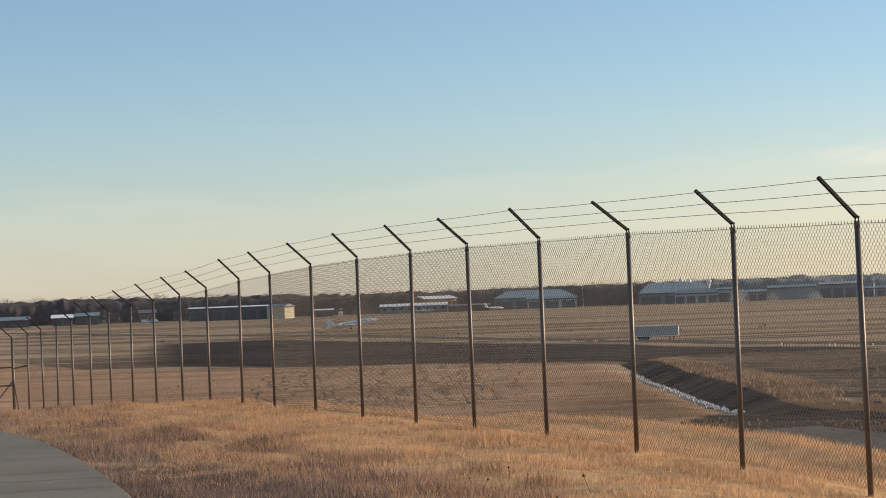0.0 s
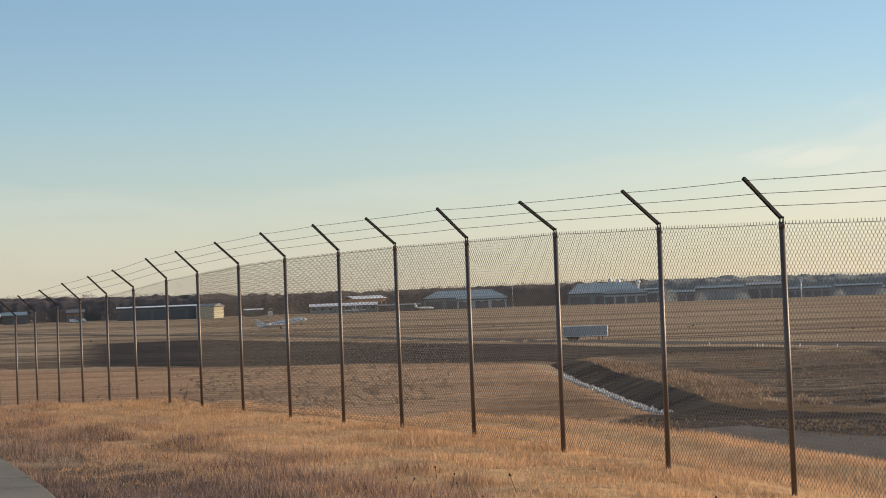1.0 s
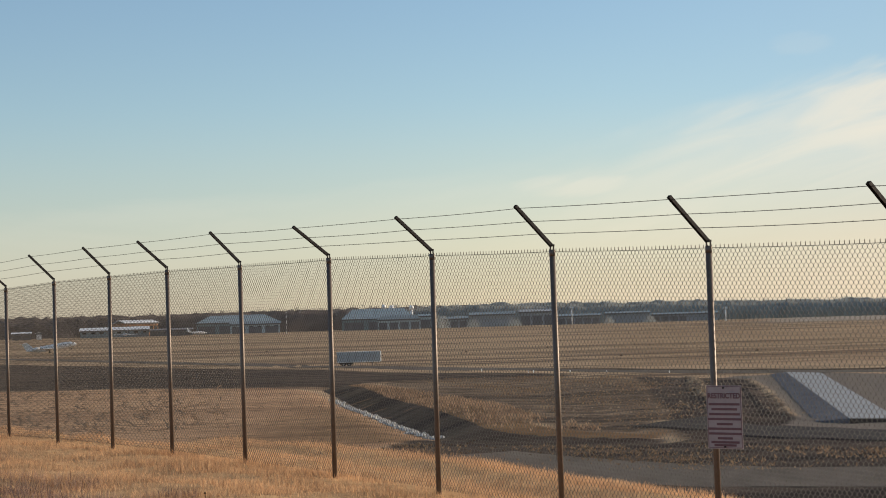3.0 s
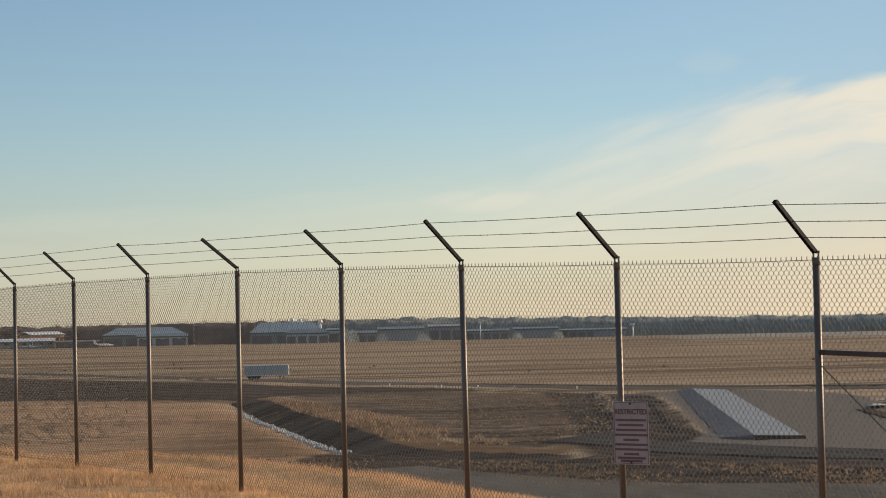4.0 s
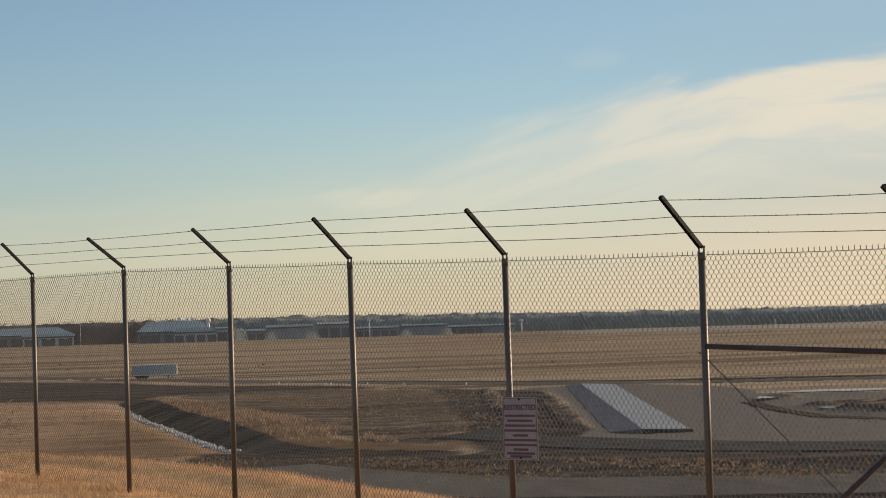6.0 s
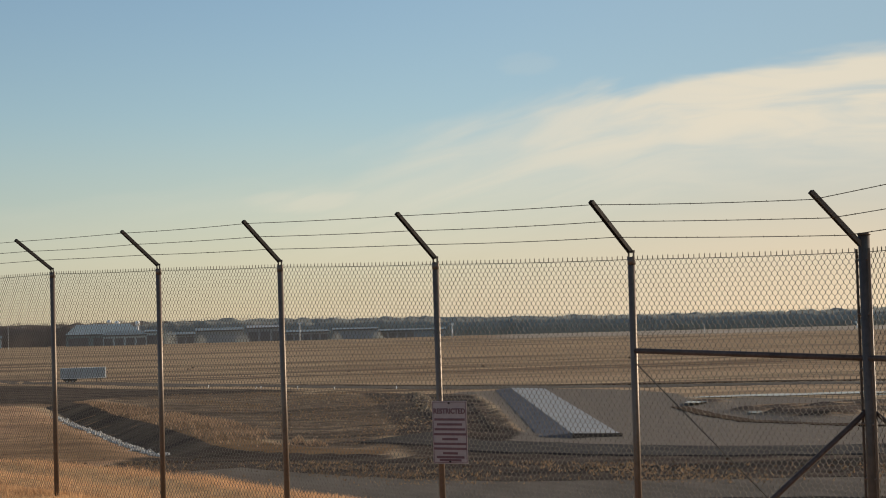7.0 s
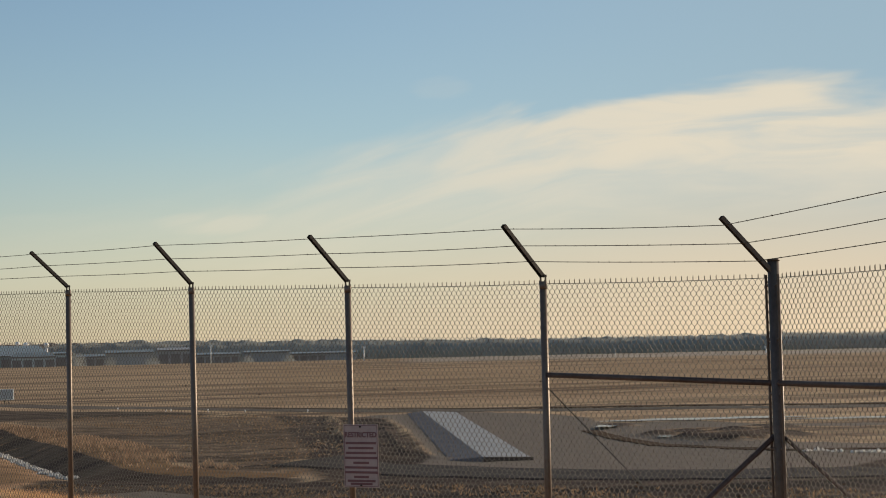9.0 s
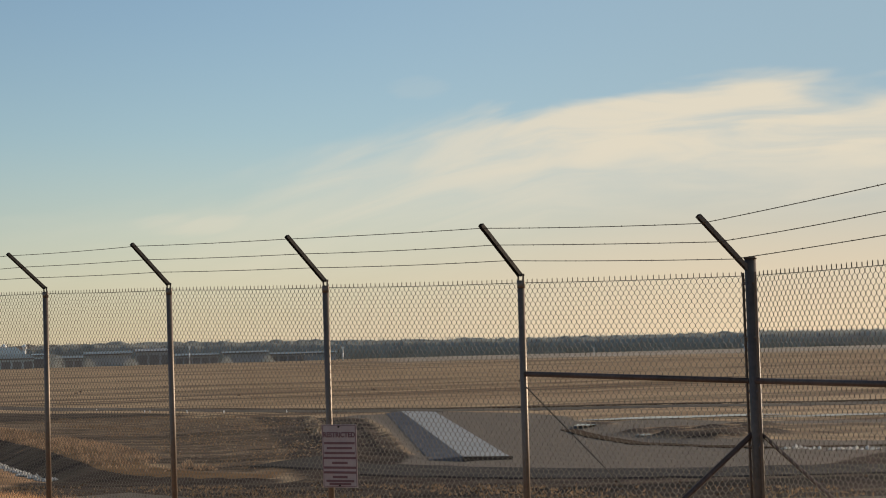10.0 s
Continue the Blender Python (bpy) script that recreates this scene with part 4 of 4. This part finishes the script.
def build_jet():
    x, y = compass(-15.25, 720)
    a = thing("jet_airliner", pose(x, y, ground_at(x, y), 0, -9.0, 12) @ Matrix.Scale(0.8, 4), "white twin-engine jet with a T-tail on the runway", "airplane")
    stations = ((-11.4, 0.15, 3.1), (-9.8, 0.6, 2.9), (-7, 1.15, 2.6), (-4, 1.35, 2.45), (6.5, 1.35, 2.4), (8.6, 1.15, 2.3), (10.2, 0.75, 2.15), (11.1, 0.2, 2.0))
    body = part("fuselage", loft([[(sx, r * math.cos(t), z + r * math.sin(t)) for t in np.linspace(0, 2 * math.pi, 16, endpoint=False)] for sx, r, z in stations]), WHITE, a)
    for q in range(14):
        part("window", box(-5 + q * 0.85, -4.72 + q * 0.85, -1.37, -1.25, 2.6, 2.95), GLASS, body)
    part("windscreen", box(9.3, 10.0, -0.8, 0.8, 2.55, 2.85), GLASS, body)
    for s in (-1, 1):
        part("wing", wing((1.8, s * 1.2, 1.75), (-3.0, s * 10.5, 2.5), 4.2, 1.3, 0.5), WHITE, a)
        part("tailplane", wing((-10.6, s * 0.1, 6.3), (-12.4, s * 4.0, 6.4), 2.2, 1.0, 0.25), WHITE, a)
        e = part("engine", rod((-8.2, s * 2.1, 3.0), (-4.9, s * 2.1, 3.0), 0.55, 0.75, 18), WHITE, a)
        part("intake", rod((-4.95, s * 2.1, 3.0), (-4.8, s * 2.1, 3.0), 0.72, 0.66, 18), RUBBER, e)
        part("pylon", box(-7.6, -5.4, min(s * 1.0, s * 1.9), max(s * 1.0, s * 1.9), 2.9, 3.1), WHITE, a)
        leg = part("main_gear", rod((-1.2, s * 1.9, 0.45), (-1.2, s * 1.7, 1.8), 0.11), ARM, a)
        part("wheel", rod((-1.2, s * 1.9 - 0.3, 0.42), (-1.2, s * 1.9 + 0.3, 0.42), 0.42, sides=16), RUBBER, leg)
    part("fin", wing((-7.6, 0, 3.4), (-10.3, 0, 6.5), 3.8, 2.4, 0.35), WHITE, a)
    leg = part("nose_gear", rod((8.4, 0, 0.2), (8.4, 0, 1.5), 0.09), ARM, a)
    part("wheel", rod((8.4, -0.2, 0.25), (8.4, 0.2, 0.25), 0.3, sides=14), RUBBER, leg)


build_jet()


def build_small_plane(az, d, turn):
    a = thing("parked_airplane", place(az, d, turn), "small white airplane parked before the hangars", "airplane")
    part("fuselage", loft([[(sx, r * math.cos(t), z + r * math.sin(t)) for t in np.linspace(0, 2 * math.pi, 10, endpoint=False)] for sx, r, z in ((-6, 0.15, 2.2), (-2, 0.7, 1.7), (3, 0.8, 1.6), (6, 0.2, 1.4))]), WHITE, a)
    for s in (-1, 1):
        part("wing", wing((1, s * 0.6, 1.4), (0, s * 7, 1.8), 1.8, 1.0, 0.3), WHITE, a)
        part("tailplane", wing((-5, 0.0, 2.4), (-5.8, s * 2.4, 2.5), 1.2, 0.7, 0.15), WHITE, a)
    part("fin", wing((-4.4, 0, 2.2), (-5.8, 0, 4.8), 2.0, 1.2, 0.2), WHITE, a)
    for wx, wy in ((4, 0), (-0.5, 1.4), (-0.5, -1.4)):
        part("landing_leg", rod((wx, wy, 0), (wx, wy, 1.4), 0.1), ARM, a)


for az, d, turn in ((-11.15, 1210, 20), (-13.2, 1210, 100)):
    build_small_plane(az, d, turn)


def build_apron():
    """A concrete ridge by the gravel: a sunlit slope and a steep side with its shade painted in."""
    s = thing("concrete_apron", pose(0, 0, 0), "new pale concrete drainage apron set in gravel", "apron", kind="structure")
    ends = (((24.1, 262), (25.9, 260), (29.9, 255.2)), ((16.5, 145.5), (18.65, 143), (22.1, 143)))
    steps, lit, shade, curb = 14, [], [], []
    rows = []
    for k in range(steps + 1):
        f = k / steps
        row = []
        for i, h in ((0, 0.05), (1, 0.34), (2, 0.24)):
            px = ends[0][i][0] * (1 - f) + ends[1][i][0] * f
            py = ends[0][i][1] * (1 - f) + ends[1][i][1] * f
            row.append((px, py, float(far_field(np.array(7.0), np.array(py))) + EYE + h))
        rows.append(row)
    for k in range(steps):
        a, b = rows[k], rows[k + 1]
        g = 0.006
        for i in (0, 1):
            q = [Vector(a[i]), Vector(a[i + 1]), Vector(b[i + 1]), Vector(b[i])]
            m = sum(q, Vector()) / 4
            q = [m + (v - m) * (1 - g) for v in q]
            low = [v - Vector((0, 0, 0.5)) for v in q]
            me = mesh_of("slab", q + low, [(0, 1, 2, 3), (7, 6, 5, 4), (0, 4, 5, 1), (1, 5, 6, 2), (2, 6, 7, 3), (3, 7, 4, 0)], CONCRETE if i else SHADESIDE)
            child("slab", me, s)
    (ax, ay, az_), (bx, by, bz) = rows[-1][1], rows[-1][2]
    me = mesh_of("end_wall", [(ax, ay, az_), (bx + 0.2, by, bz), (bx + 0.2, by, bz - 0.9), (ax, ay, az_ - 0.9), (ax, ay - 0.3, az_), (bx + 0.2, by - 0.3, bz), (bx + 0.2, by - 0.3, bz - 0.9), (ax, ay - 0.3, az_ - 0.9)],
                 [(0, 1, 2, 3), (7, 6, 5, 4), (0, 4, 5, 1), (1, 5, 6, 2), (2, 6, 7, 3), (3, 7, 4, 0)], ARM)
    child("end_wall", me, s, "dark end wall")


build_apron()


def stones(name, line, count, spread, size, material, label, category, seed):
    """Broken stones strewn along a line, each a dented block, joined."""
    rnd = random.Random(seed)
    lengths = [math.dist(a, b) for a, b in zip(line, line[1:])]
    verts, faces = [], []
    for _ in range(count):
        s = rnd.random() * sum(lengths)
        for (a, b), n in zip(zip(line, line[1:]), lengths):
            if s <= n:
                break
            s -= n
        x = a[0] + (b[0] - a[0]) * s / n + rnd.gauss(0, spread)
        y = a[1] + (b[1] - a[1]) * s / n + rnd.gauss(0, spread)
        r = size * rnd.uniform(0.5, 1.4)
        z = ground_at(x, y) + r * 0.2
        k = len(verts)
        for dx, dy, dz in ((1, 0, 0), (0.2, 1, 0.1), (-1, 0.1, 0), (0, -1, -0.1), (0.1, 0, 0.8), (0, 0.1, -0.6)):
            verts.append((x + r * dx * rnd.uniform(0.7, 1.3), y + r * dy * rnd.uniform(0.7, 1.3), z + r * dz * rnd.uniform(0.6, 1.2)))
        faces += [(k + i, k + (i + 1) % 4, k + 4) for i in range(4)] + [(k + (i + 1) % 4, k + i, k + 5) for i in range(4)]
    tagged(new(name, mesh_of(name, verts, faces, material)), label, category, kind="stuff")


stones("riprap", [(-28.5, 222), (-22.1, 193), (-16.6, 166), (-12.9, 150), (-10.6, 142)], 600, 0.22, 0.2, STONE, "strip of white riprap stones along the ditch", "stones", 3)
stones("rubble", [(13.0, 250), (12.4, 230), (11.9, 211), (11.0, 185), (10.4, 168)], 190, 0.7, 0.2, CLOD, "pale rubble on the edge of a dirt platform", "stones", 4)
stones("rubble", [(43.2, 143), (43.7, 140), (46, 138), (54, 135)], 110, 0.5, 0.2, STONE, "pale rubble beside a gravel track", "stones", 5)
stones("clods", [(-5, 170), (6, 150), (8, 200), (-2, 240)], 260, 6.0, 0.12, CLOD, "scattered brown clods on bare soil", "stones", 6)
stones("clods", [(-170, 620), (-80, 520), (0, 480), (70, 430), (150, 520)], 26, 30, 0.36, SOIL, "dark clumps of earth scattered over the far grass", "clods", 8)
stones("clods", [(-14, 132), (0, 119), (14, 112), (34, 104)], 220, 3.5, 0.10, SOIL, "dark clods of soil in a strip of rough ground", "clods", 7)


def puddle(line, label):
    """A flat pool with an uneven edge."""
    cx, cy, rx, ry, turn, seed = line
    rnd = random.Random(seed)
    z = max(ground_at(cx, cy), ground_at(cx + rx * 0.5, cy), ground_at(cx - rx * 0.5, cy)) + 0.05
    verts = [(0, 0, 0)]
    for q in range(28):
        t = 2 * math.pi * q / 28
        r = 1 + 0.22 * math.sin(2 * t + seed) + 0.15 * math.sin(5 * t + seed * 2) + rnd.uniform(-0.06, 0.06)
        verts.append((rx * r * math.cos(t), ry * r * math.sin(t), 0))
    me = mesh_of("water", verts, [(0, 1 + q, 1 + (q + 1) % 28) for q in range(28)], WATER)
    o = new("water", me)
    o.matrix_world = pose(cx, cy, z, 0, 0, turn)
    tagged(o, label, "puddle", kind="structure")


puddle((37.9, 194.5, 1.0, 3.2, -12, 1), "bright puddle in rutted gravel")
puddle((52, 211, 9, 4, -6, 2), "long shallow pool beside a gravel track")
puddle((68, 203, 9, 2.5, -8, 3), "shallow pool on flooded gravel")
puddle((38, 169, 0.7, 1.4, -20, 4), "small puddle by a dirt heap")


def build_furrows():
    """Wheel ruts and furrows pressed into the red field: low crumbling ridges."""
    rnd = random.Random(11)
    verts, faces = [], []
    for n in range(240):
        az, d = rnd.uniform(-18.3, -10.2), 1 / rnd.uniform(1 / 290, 1 / 160)
        x, y = compass(az, d)
        if float(inside(np.array([x]), np.array([y]), DIRT)[0]) < 4:
            continue
        steps, w, h = rnd.randint(5, 14), rnd.uniform(0.12, 0.28), rnd.uniform(0.03, 0.065)
        head = radians(az + rnd.gauss(0, 1.5)) if n % 7 else radians(rnd.gauss(70, 12))
        home = head
        k = len(verts)
        for i in range(steps + 1):
            z = ground_at(x, y) - 0.02
            nx, ny = math.cos(head), -math.sin(head)
            t = h * math.sin(math.pi * (i + 0.3) / (steps + 0.6)) * rnd.uniform(0.6, 1.2)
            verts += [(x - nx * w, y - ny * w, z), (x, y, z + t), (x + nx * w, y + ny * w, z)]
            s = rnd.uniform(1.5, 3.0)
            x, y = x + math.sin(head) * s, y + math.cos(head) * s
            head = home + rnd.gauss(0, 0.09)
        for i in range(steps):
            a = k + 3 * i
            faces += [(a, a + 1, a + 4, a + 3), (a + 1, a + 2, a + 5, a + 4)]
    tagged(new("furrows", mesh_of("furrows", verts, faces, RUT)), "crumbling ruts in a bare tan field", "furrows", kind="stuff")


build_furrows()


# ---- woods along the horizon ----
def build_woods():
    rnd = np.random.RandomState(5)
    near_woods, far_woods = [], []

    def level(az):
        return np.interp(az, (-31, -25, -20, -16, -12, -8, -3, 0, 5, 12, 25), (21, 20.5, 19.5, 17, 16.5, 17.8, 17.8, 16.4, 14.5, 13, 12.6))

    def crowns(az, d, wide, tall, n, bag, base=0.0):
        """n leafless twig tufts in an uneven crown."""
        x, y = compass(az, d)
        z0 = ground_at(x, y)
        t = rnd.uniform(0, 2 * math.pi, n)
        h = rnd.uniform(base, 1, n)
        r = np.sqrt(rnd.uniform(0, 1, n)) * wide * (1 - 0.55 * h ** 3)
        c = np.stack([x + r * np.cos(t), y + r * np.sin(t), z0 + h * tall * (1 - 0.22 * (r / wide) ** 2)], 1)
        s = rnd.uniform(0.22, 0.45, n) * (1.5 - 0.8 * h)
        tri = c[:, None] + rnd.normal(0, 1, (n, 3, 3)) * s[:, None, None] * np.array([0.9, 0.32, 1.0])
        bag.append(tri.reshape(-1, 3))

    def belt(a0, a1, d, share, material, label):
        """A close-grown belt of branches: a lumpy bank of crowns that runs across the view."""
        az = np.arange(a0, a1, 0.05)
        k = len(az)

        def rolling(width, amount):
            v = np.interp(np.arange(k), np.arange(0, k + width, width), rnd.normal(0, amount, k // width + 2)[:len(np.arange(0, k + width, width))])
            return v

        tall = level(az) * share * (1 + rolling(9, 0.035) + rolling(3, 0.03) + rolling(40, 0.03))
        verts, rows = [], ((-0.1, 0.0), (0.3, -1.5), (0.6, -1.0), (0.8, 1.5), (0.93, 4.5), (1.0, 9.0), (0.9, 16.0), (-0.1, 18.0))
        for h, back in rows:
            reach = d + back + rolling(6, 0.8) + rolling(2, 0.4)
            x, y = reach * np.sin(np.radians(az)), reach * np.cos(np.radians(az))
            verts.append(np.stack([x, y, ground(x, y) + h * tall + rolling(3, 0.25)], 1))
        q = np.arange(k - 1)
        faces = np.concatenate([np.stack([r * k + q, r * k + q + 1, (r + 1) * k + q + 1, (r + 1) * k + q], 1) for r in range(len(rows) - 1)])
        me = tri_mesh("woods", np.concatenate(verts), faces, material)
        me.polygons.foreach_set("use_smooth", np.ones(len(faces), dtype=bool))
        tagged(new("woods", me), label, "woods", kind="stuff")

    for d, share in ((1485, 0.8), (1540, 0.9), (1600, 0.98)):
        belt(-31, -6 + (d - 1485) / 40, d, share, TWIG, "belt of bare brown winter trees along the horizon")
        belt(-6.2 + (d - 1485) / 40, 25, d, share, HAZETWIG, "belt of far winter woods with haze in its grey colour")
    for k in range(1500):
        az, row = rnd.uniform(-31, 25), k % 3
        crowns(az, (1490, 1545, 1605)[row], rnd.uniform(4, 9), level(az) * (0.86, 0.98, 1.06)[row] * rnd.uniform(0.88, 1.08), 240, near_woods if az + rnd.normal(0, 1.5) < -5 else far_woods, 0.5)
    for az, tall, wide in ((-12.45, 21, 2.6), (-10.9, 20, 5), (-10.2, 18.5, 4), (14.2, 15.5, 8), (7.5, 15.5, 5), (-1.8, 20, 5), (-22, 22, 6), (-20.8, 23, 7)):
        crowns(az, 1500, wide, tall, 300, near_woods if az < -4 else far_woods)
    for az, d, tall, wide in ((-4.25, 1250, 9, 5), (-4.05, 1255, 8, 4), (-3.2, 1270, 5, 4), (-2.0, 1260, 4.5, 5), (-7.6, 1290, 9, 8), (-8.2, 1300, 9, 8), (-20.1, 1250, 11, 8), (-21.3, 1250, 12, 9), (-22.2, 1260, 10, 8), (-14.9, 1330, 9, 8), (0.7, 1290, 4, 4), (1.9, 1300, 4, 4)):
        crowns(az, d, wide, tall, 400, near_woods if az < -5 else far_woods)
    for bag, material, label in ((near_woods, TWIG, "bare twigs of the brown winter trees along the horizon"), (far_woods, HAZETWIG, "bare twigs of the far woods, greyed with painted haze")):
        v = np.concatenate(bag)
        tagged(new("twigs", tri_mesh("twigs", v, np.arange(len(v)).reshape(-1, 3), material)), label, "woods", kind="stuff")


build_woods()


# ---- grass ----
def blades(name, n, low, high, wide, accept, material, label, seed):
    rnd = np.random.RandomState(seed)
    az, d = rnd.uniform(-29, 12, n), np.sqrt(rnd.uniform(13.0 ** 2, 46.0 ** 2, n))
    x, y = d * np.sin(np.radians(az)), d * np.cos(np.radians(az))
    tuft = np.sin(x * 1.9 + 2 * np.sin(y * 0.8)) * np.sin(y * 1.6 + 1.5 * np.sin(x * 0.7)) + 0.5 * np.sin(x * 4.1 + y * 3.3)
    keep = accept(x, y, tuft, rnd.uniform(0, 1, n))
    x, y, tuft = x[keep], y[keep], tuft[keep]
    k = len(x)
    z = ground(x, y) - 0.01
    h = rnd.uniform(low, high, k) * np.clip(0.75 + 0.55 * tuft, 0.5, 1.35)
    turn, lean = rnd.uniform(0, math.pi, k), rnd.normal(0, 0.35, (k, 2)) * h[:, None]
    w = wide * rnd.uniform(0.6, 1.4, k)
    a = np.stack([x - w * np.cos(turn), y - w * np.sin(turn), z], 1)
    b = np.stack([x + w * np.cos(turn), y + w * np.sin(turn), z], 1)
    c = np.stack([x + lean[:, 0], y + lean[:, 1], z + h], 1)
    v = np.stack([a, b, c], 1).reshape(-1, 3)
    tagged(new(name, tri_mesh(name, v, np.arange(len(v)).reshape(-1, 3), material)), label, "grass", kind="stuff")


def off_path(x, y):
    return path_distance(x, y) > 1.5


blades("dry_grass", 560000, 0.045, 0.115, 0.0045, lambda x, y, t, u: off_path(x, y) & (fence_side(x, y) > -5.5 + 1.2 * t) & (fence_side(x, y) < 16) & (u < 0.88 + 0.2 * t),
       GRASS, "short mown straw-coloured grass along the fence", 21)
blades("tall_grass", 340000, 0.06, 0.17, 0.004, lambda x, y, t, u: off_path(x, y) & (fence_side(x, y) < -3.6 + 1.2 * t) & (u < 0.7 + 0.45 * t),
       WEED, "tall dead grass and weeds on the verge", 22)


def build_weeds():
    """Dry stalks with dark seed heads that stand above the grass."""
    rnd = random.Random(31)
    verts, faces = [], []
    for _ in range(26):
        x, y = compass(rnd.uniform(-14, 2), rnd.uniform(15, 21))
        if fence_side(x, y) > -1.0:
            continue
        z, h = ground_at(x, y), rnd.uniform(0.08, 0.18)
        tx, ty = x + rnd.gauss(0, 0.05), y + rnd.gauss(0, 0.05)
        k = len(verts)
        for px, py, pz, r in ((x, y, z, 0.004), (tx, ty, z + h, 0.003)):
            verts += [(px + r, py, pz), (px - 0.5 * r, py + 0.87 * r, pz), (px - 0.5 * r, py - 0.87 * r, pz)]
        faces += [(k, k + 1, k + 4), (k, k + 4, k + 3), (k + 1, k + 2, k + 5), (k + 1, k + 5, k + 4), (k + 2, k, k + 3), (k + 2, k + 3, k + 5)]
        k, r = len(verts), rnd.uniform(0.010, 0.018)
        verts += [(tx + r, ty, z + h), (tx, ty + r, z + h), (tx - r, ty, z + h), (tx, ty - r, z + h), (tx, ty, z + h + r * 1.3), (tx, ty, z + h - r)]
        faces += [(k + i, k + (i + 1) % 4, k + 4) for i in range(4)] + [(k + (i + 1) % 4, k + i, k + 5) for i in range(4)]
    tagged(new("weed_stalks", mesh_of("weed_stalks", verts, faces, SOIL)), "dry weed stalks with dark seed heads in the verge", "weeds", kind="stuff")


build_weeds()


def build_stake():
    x, y = compass(-3.05, 101)
    t = thing("survey_stake", pose(x, y, ground_at(x, y), 2, 3, 0), "thin pale survey stake in rough soil", "stake")
    part("stem", box(-0.025, 0.025, -0.012, 0.012, -0.1, 0.5), WHITE, t)
    part("flag", box(-0.035, 0.035, -0.015, 0.015, 0.38, 0.48), STONE, t)


build_stake()


def low_patch(x, y):
    """Broad uneven patches, about five metres across."""
    return np.sin(x * 0.62 + 1.3 * np.sin(y * 0.31)) * np.sin(y * 0.47 + 1.1 * np.sin(x * 0.37)) + 0.35 * np.sin(x * 1.7 + y * 1.1)


blades("dead_weeds", 380000, 0.07, 0.19, 0.0045, lambda x, y, t, u: off_path(x, y) & (fence_side(x, y) < -4.2 + 0.8 * t) & (u < 1.3 * (low_patch(x, y) + 0.04)),
       MAUVE, "patches of mauve-brown dead weeds on the verge", 23)


def tufts(n, poly, low, high, wide, material, label, seed):
    """Sparse bunches of dead grass, three leaves each, over a piece of the plan."""
    rnd = np.random.RandomState(seed)
    xs, ys = [p[0] for p in poly], [p[1] for p in poly]
    x, y = rnd.uniform(min(xs), max(xs), n), rnd.uniform(min(ys), max(ys), n)
    keep = (inside(x, y, poly) > 0.3) & (rnd.uniform(0, 1, n) < 0.55 + 0.5 * np.sin(x * 0.5 + 2 * np.sin(y * 0.11)))
    x, y = np.repeat(x[keep], 3), np.repeat(y[keep], 3)
    k = len(x)
    z, h = ground(x, y) - 0.03, rnd.uniform(low, high, k)
    turn, lean = rnd.uniform(0, math.pi, k), rnd.normal(0, 0.5, (k, 2)) * h[:, None]
    w = wide * rnd.uniform(0.5, 1.4, k)
    v = np.stack([np.stack([x - w * np.cos(turn), y - w * np.sin(turn), z], 1), np.stack([x + w * np.cos(turn), y + w * np.sin(turn), z], 1),
                  np.stack([x + lean[:, 0], y + lean[:, 1], z + h], 1)], 1).reshape(-1, 3)
    tagged(new("grass_tufts", tri_mesh("grass_tufts", v, np.arange(len(v)).reshape(-1, 3), material)), label, "grass", kind="stuff")


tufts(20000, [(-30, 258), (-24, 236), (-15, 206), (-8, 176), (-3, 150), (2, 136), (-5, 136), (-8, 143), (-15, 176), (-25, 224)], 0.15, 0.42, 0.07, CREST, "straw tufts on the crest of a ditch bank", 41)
tufts(9000, [(-24, 276), (-4, 284), (10, 254), (12, 180), (11, 132), (0, 138), (-12, 215)], 0.06, 0.2, 0.08, DULL, "sparse dead tufts on a bare dirt platform", 42)
tufts(7000, [(-14, 132), (-6, 128), (10, 121), (34, 104), (34, 92), (12, 100), (-6, 108)], 0.08, 0.26, 0.06, DULL, "rough dead grass along a service road", 43)
tufts(7000, [(-80, 160), (-60, 150), (-24, 130), (-11, 140), (-28, 220), (-44, 270), (-90, 290)], 0.04, 0.11, 0.12, DULL, "stubble on a bare tan field", 44)
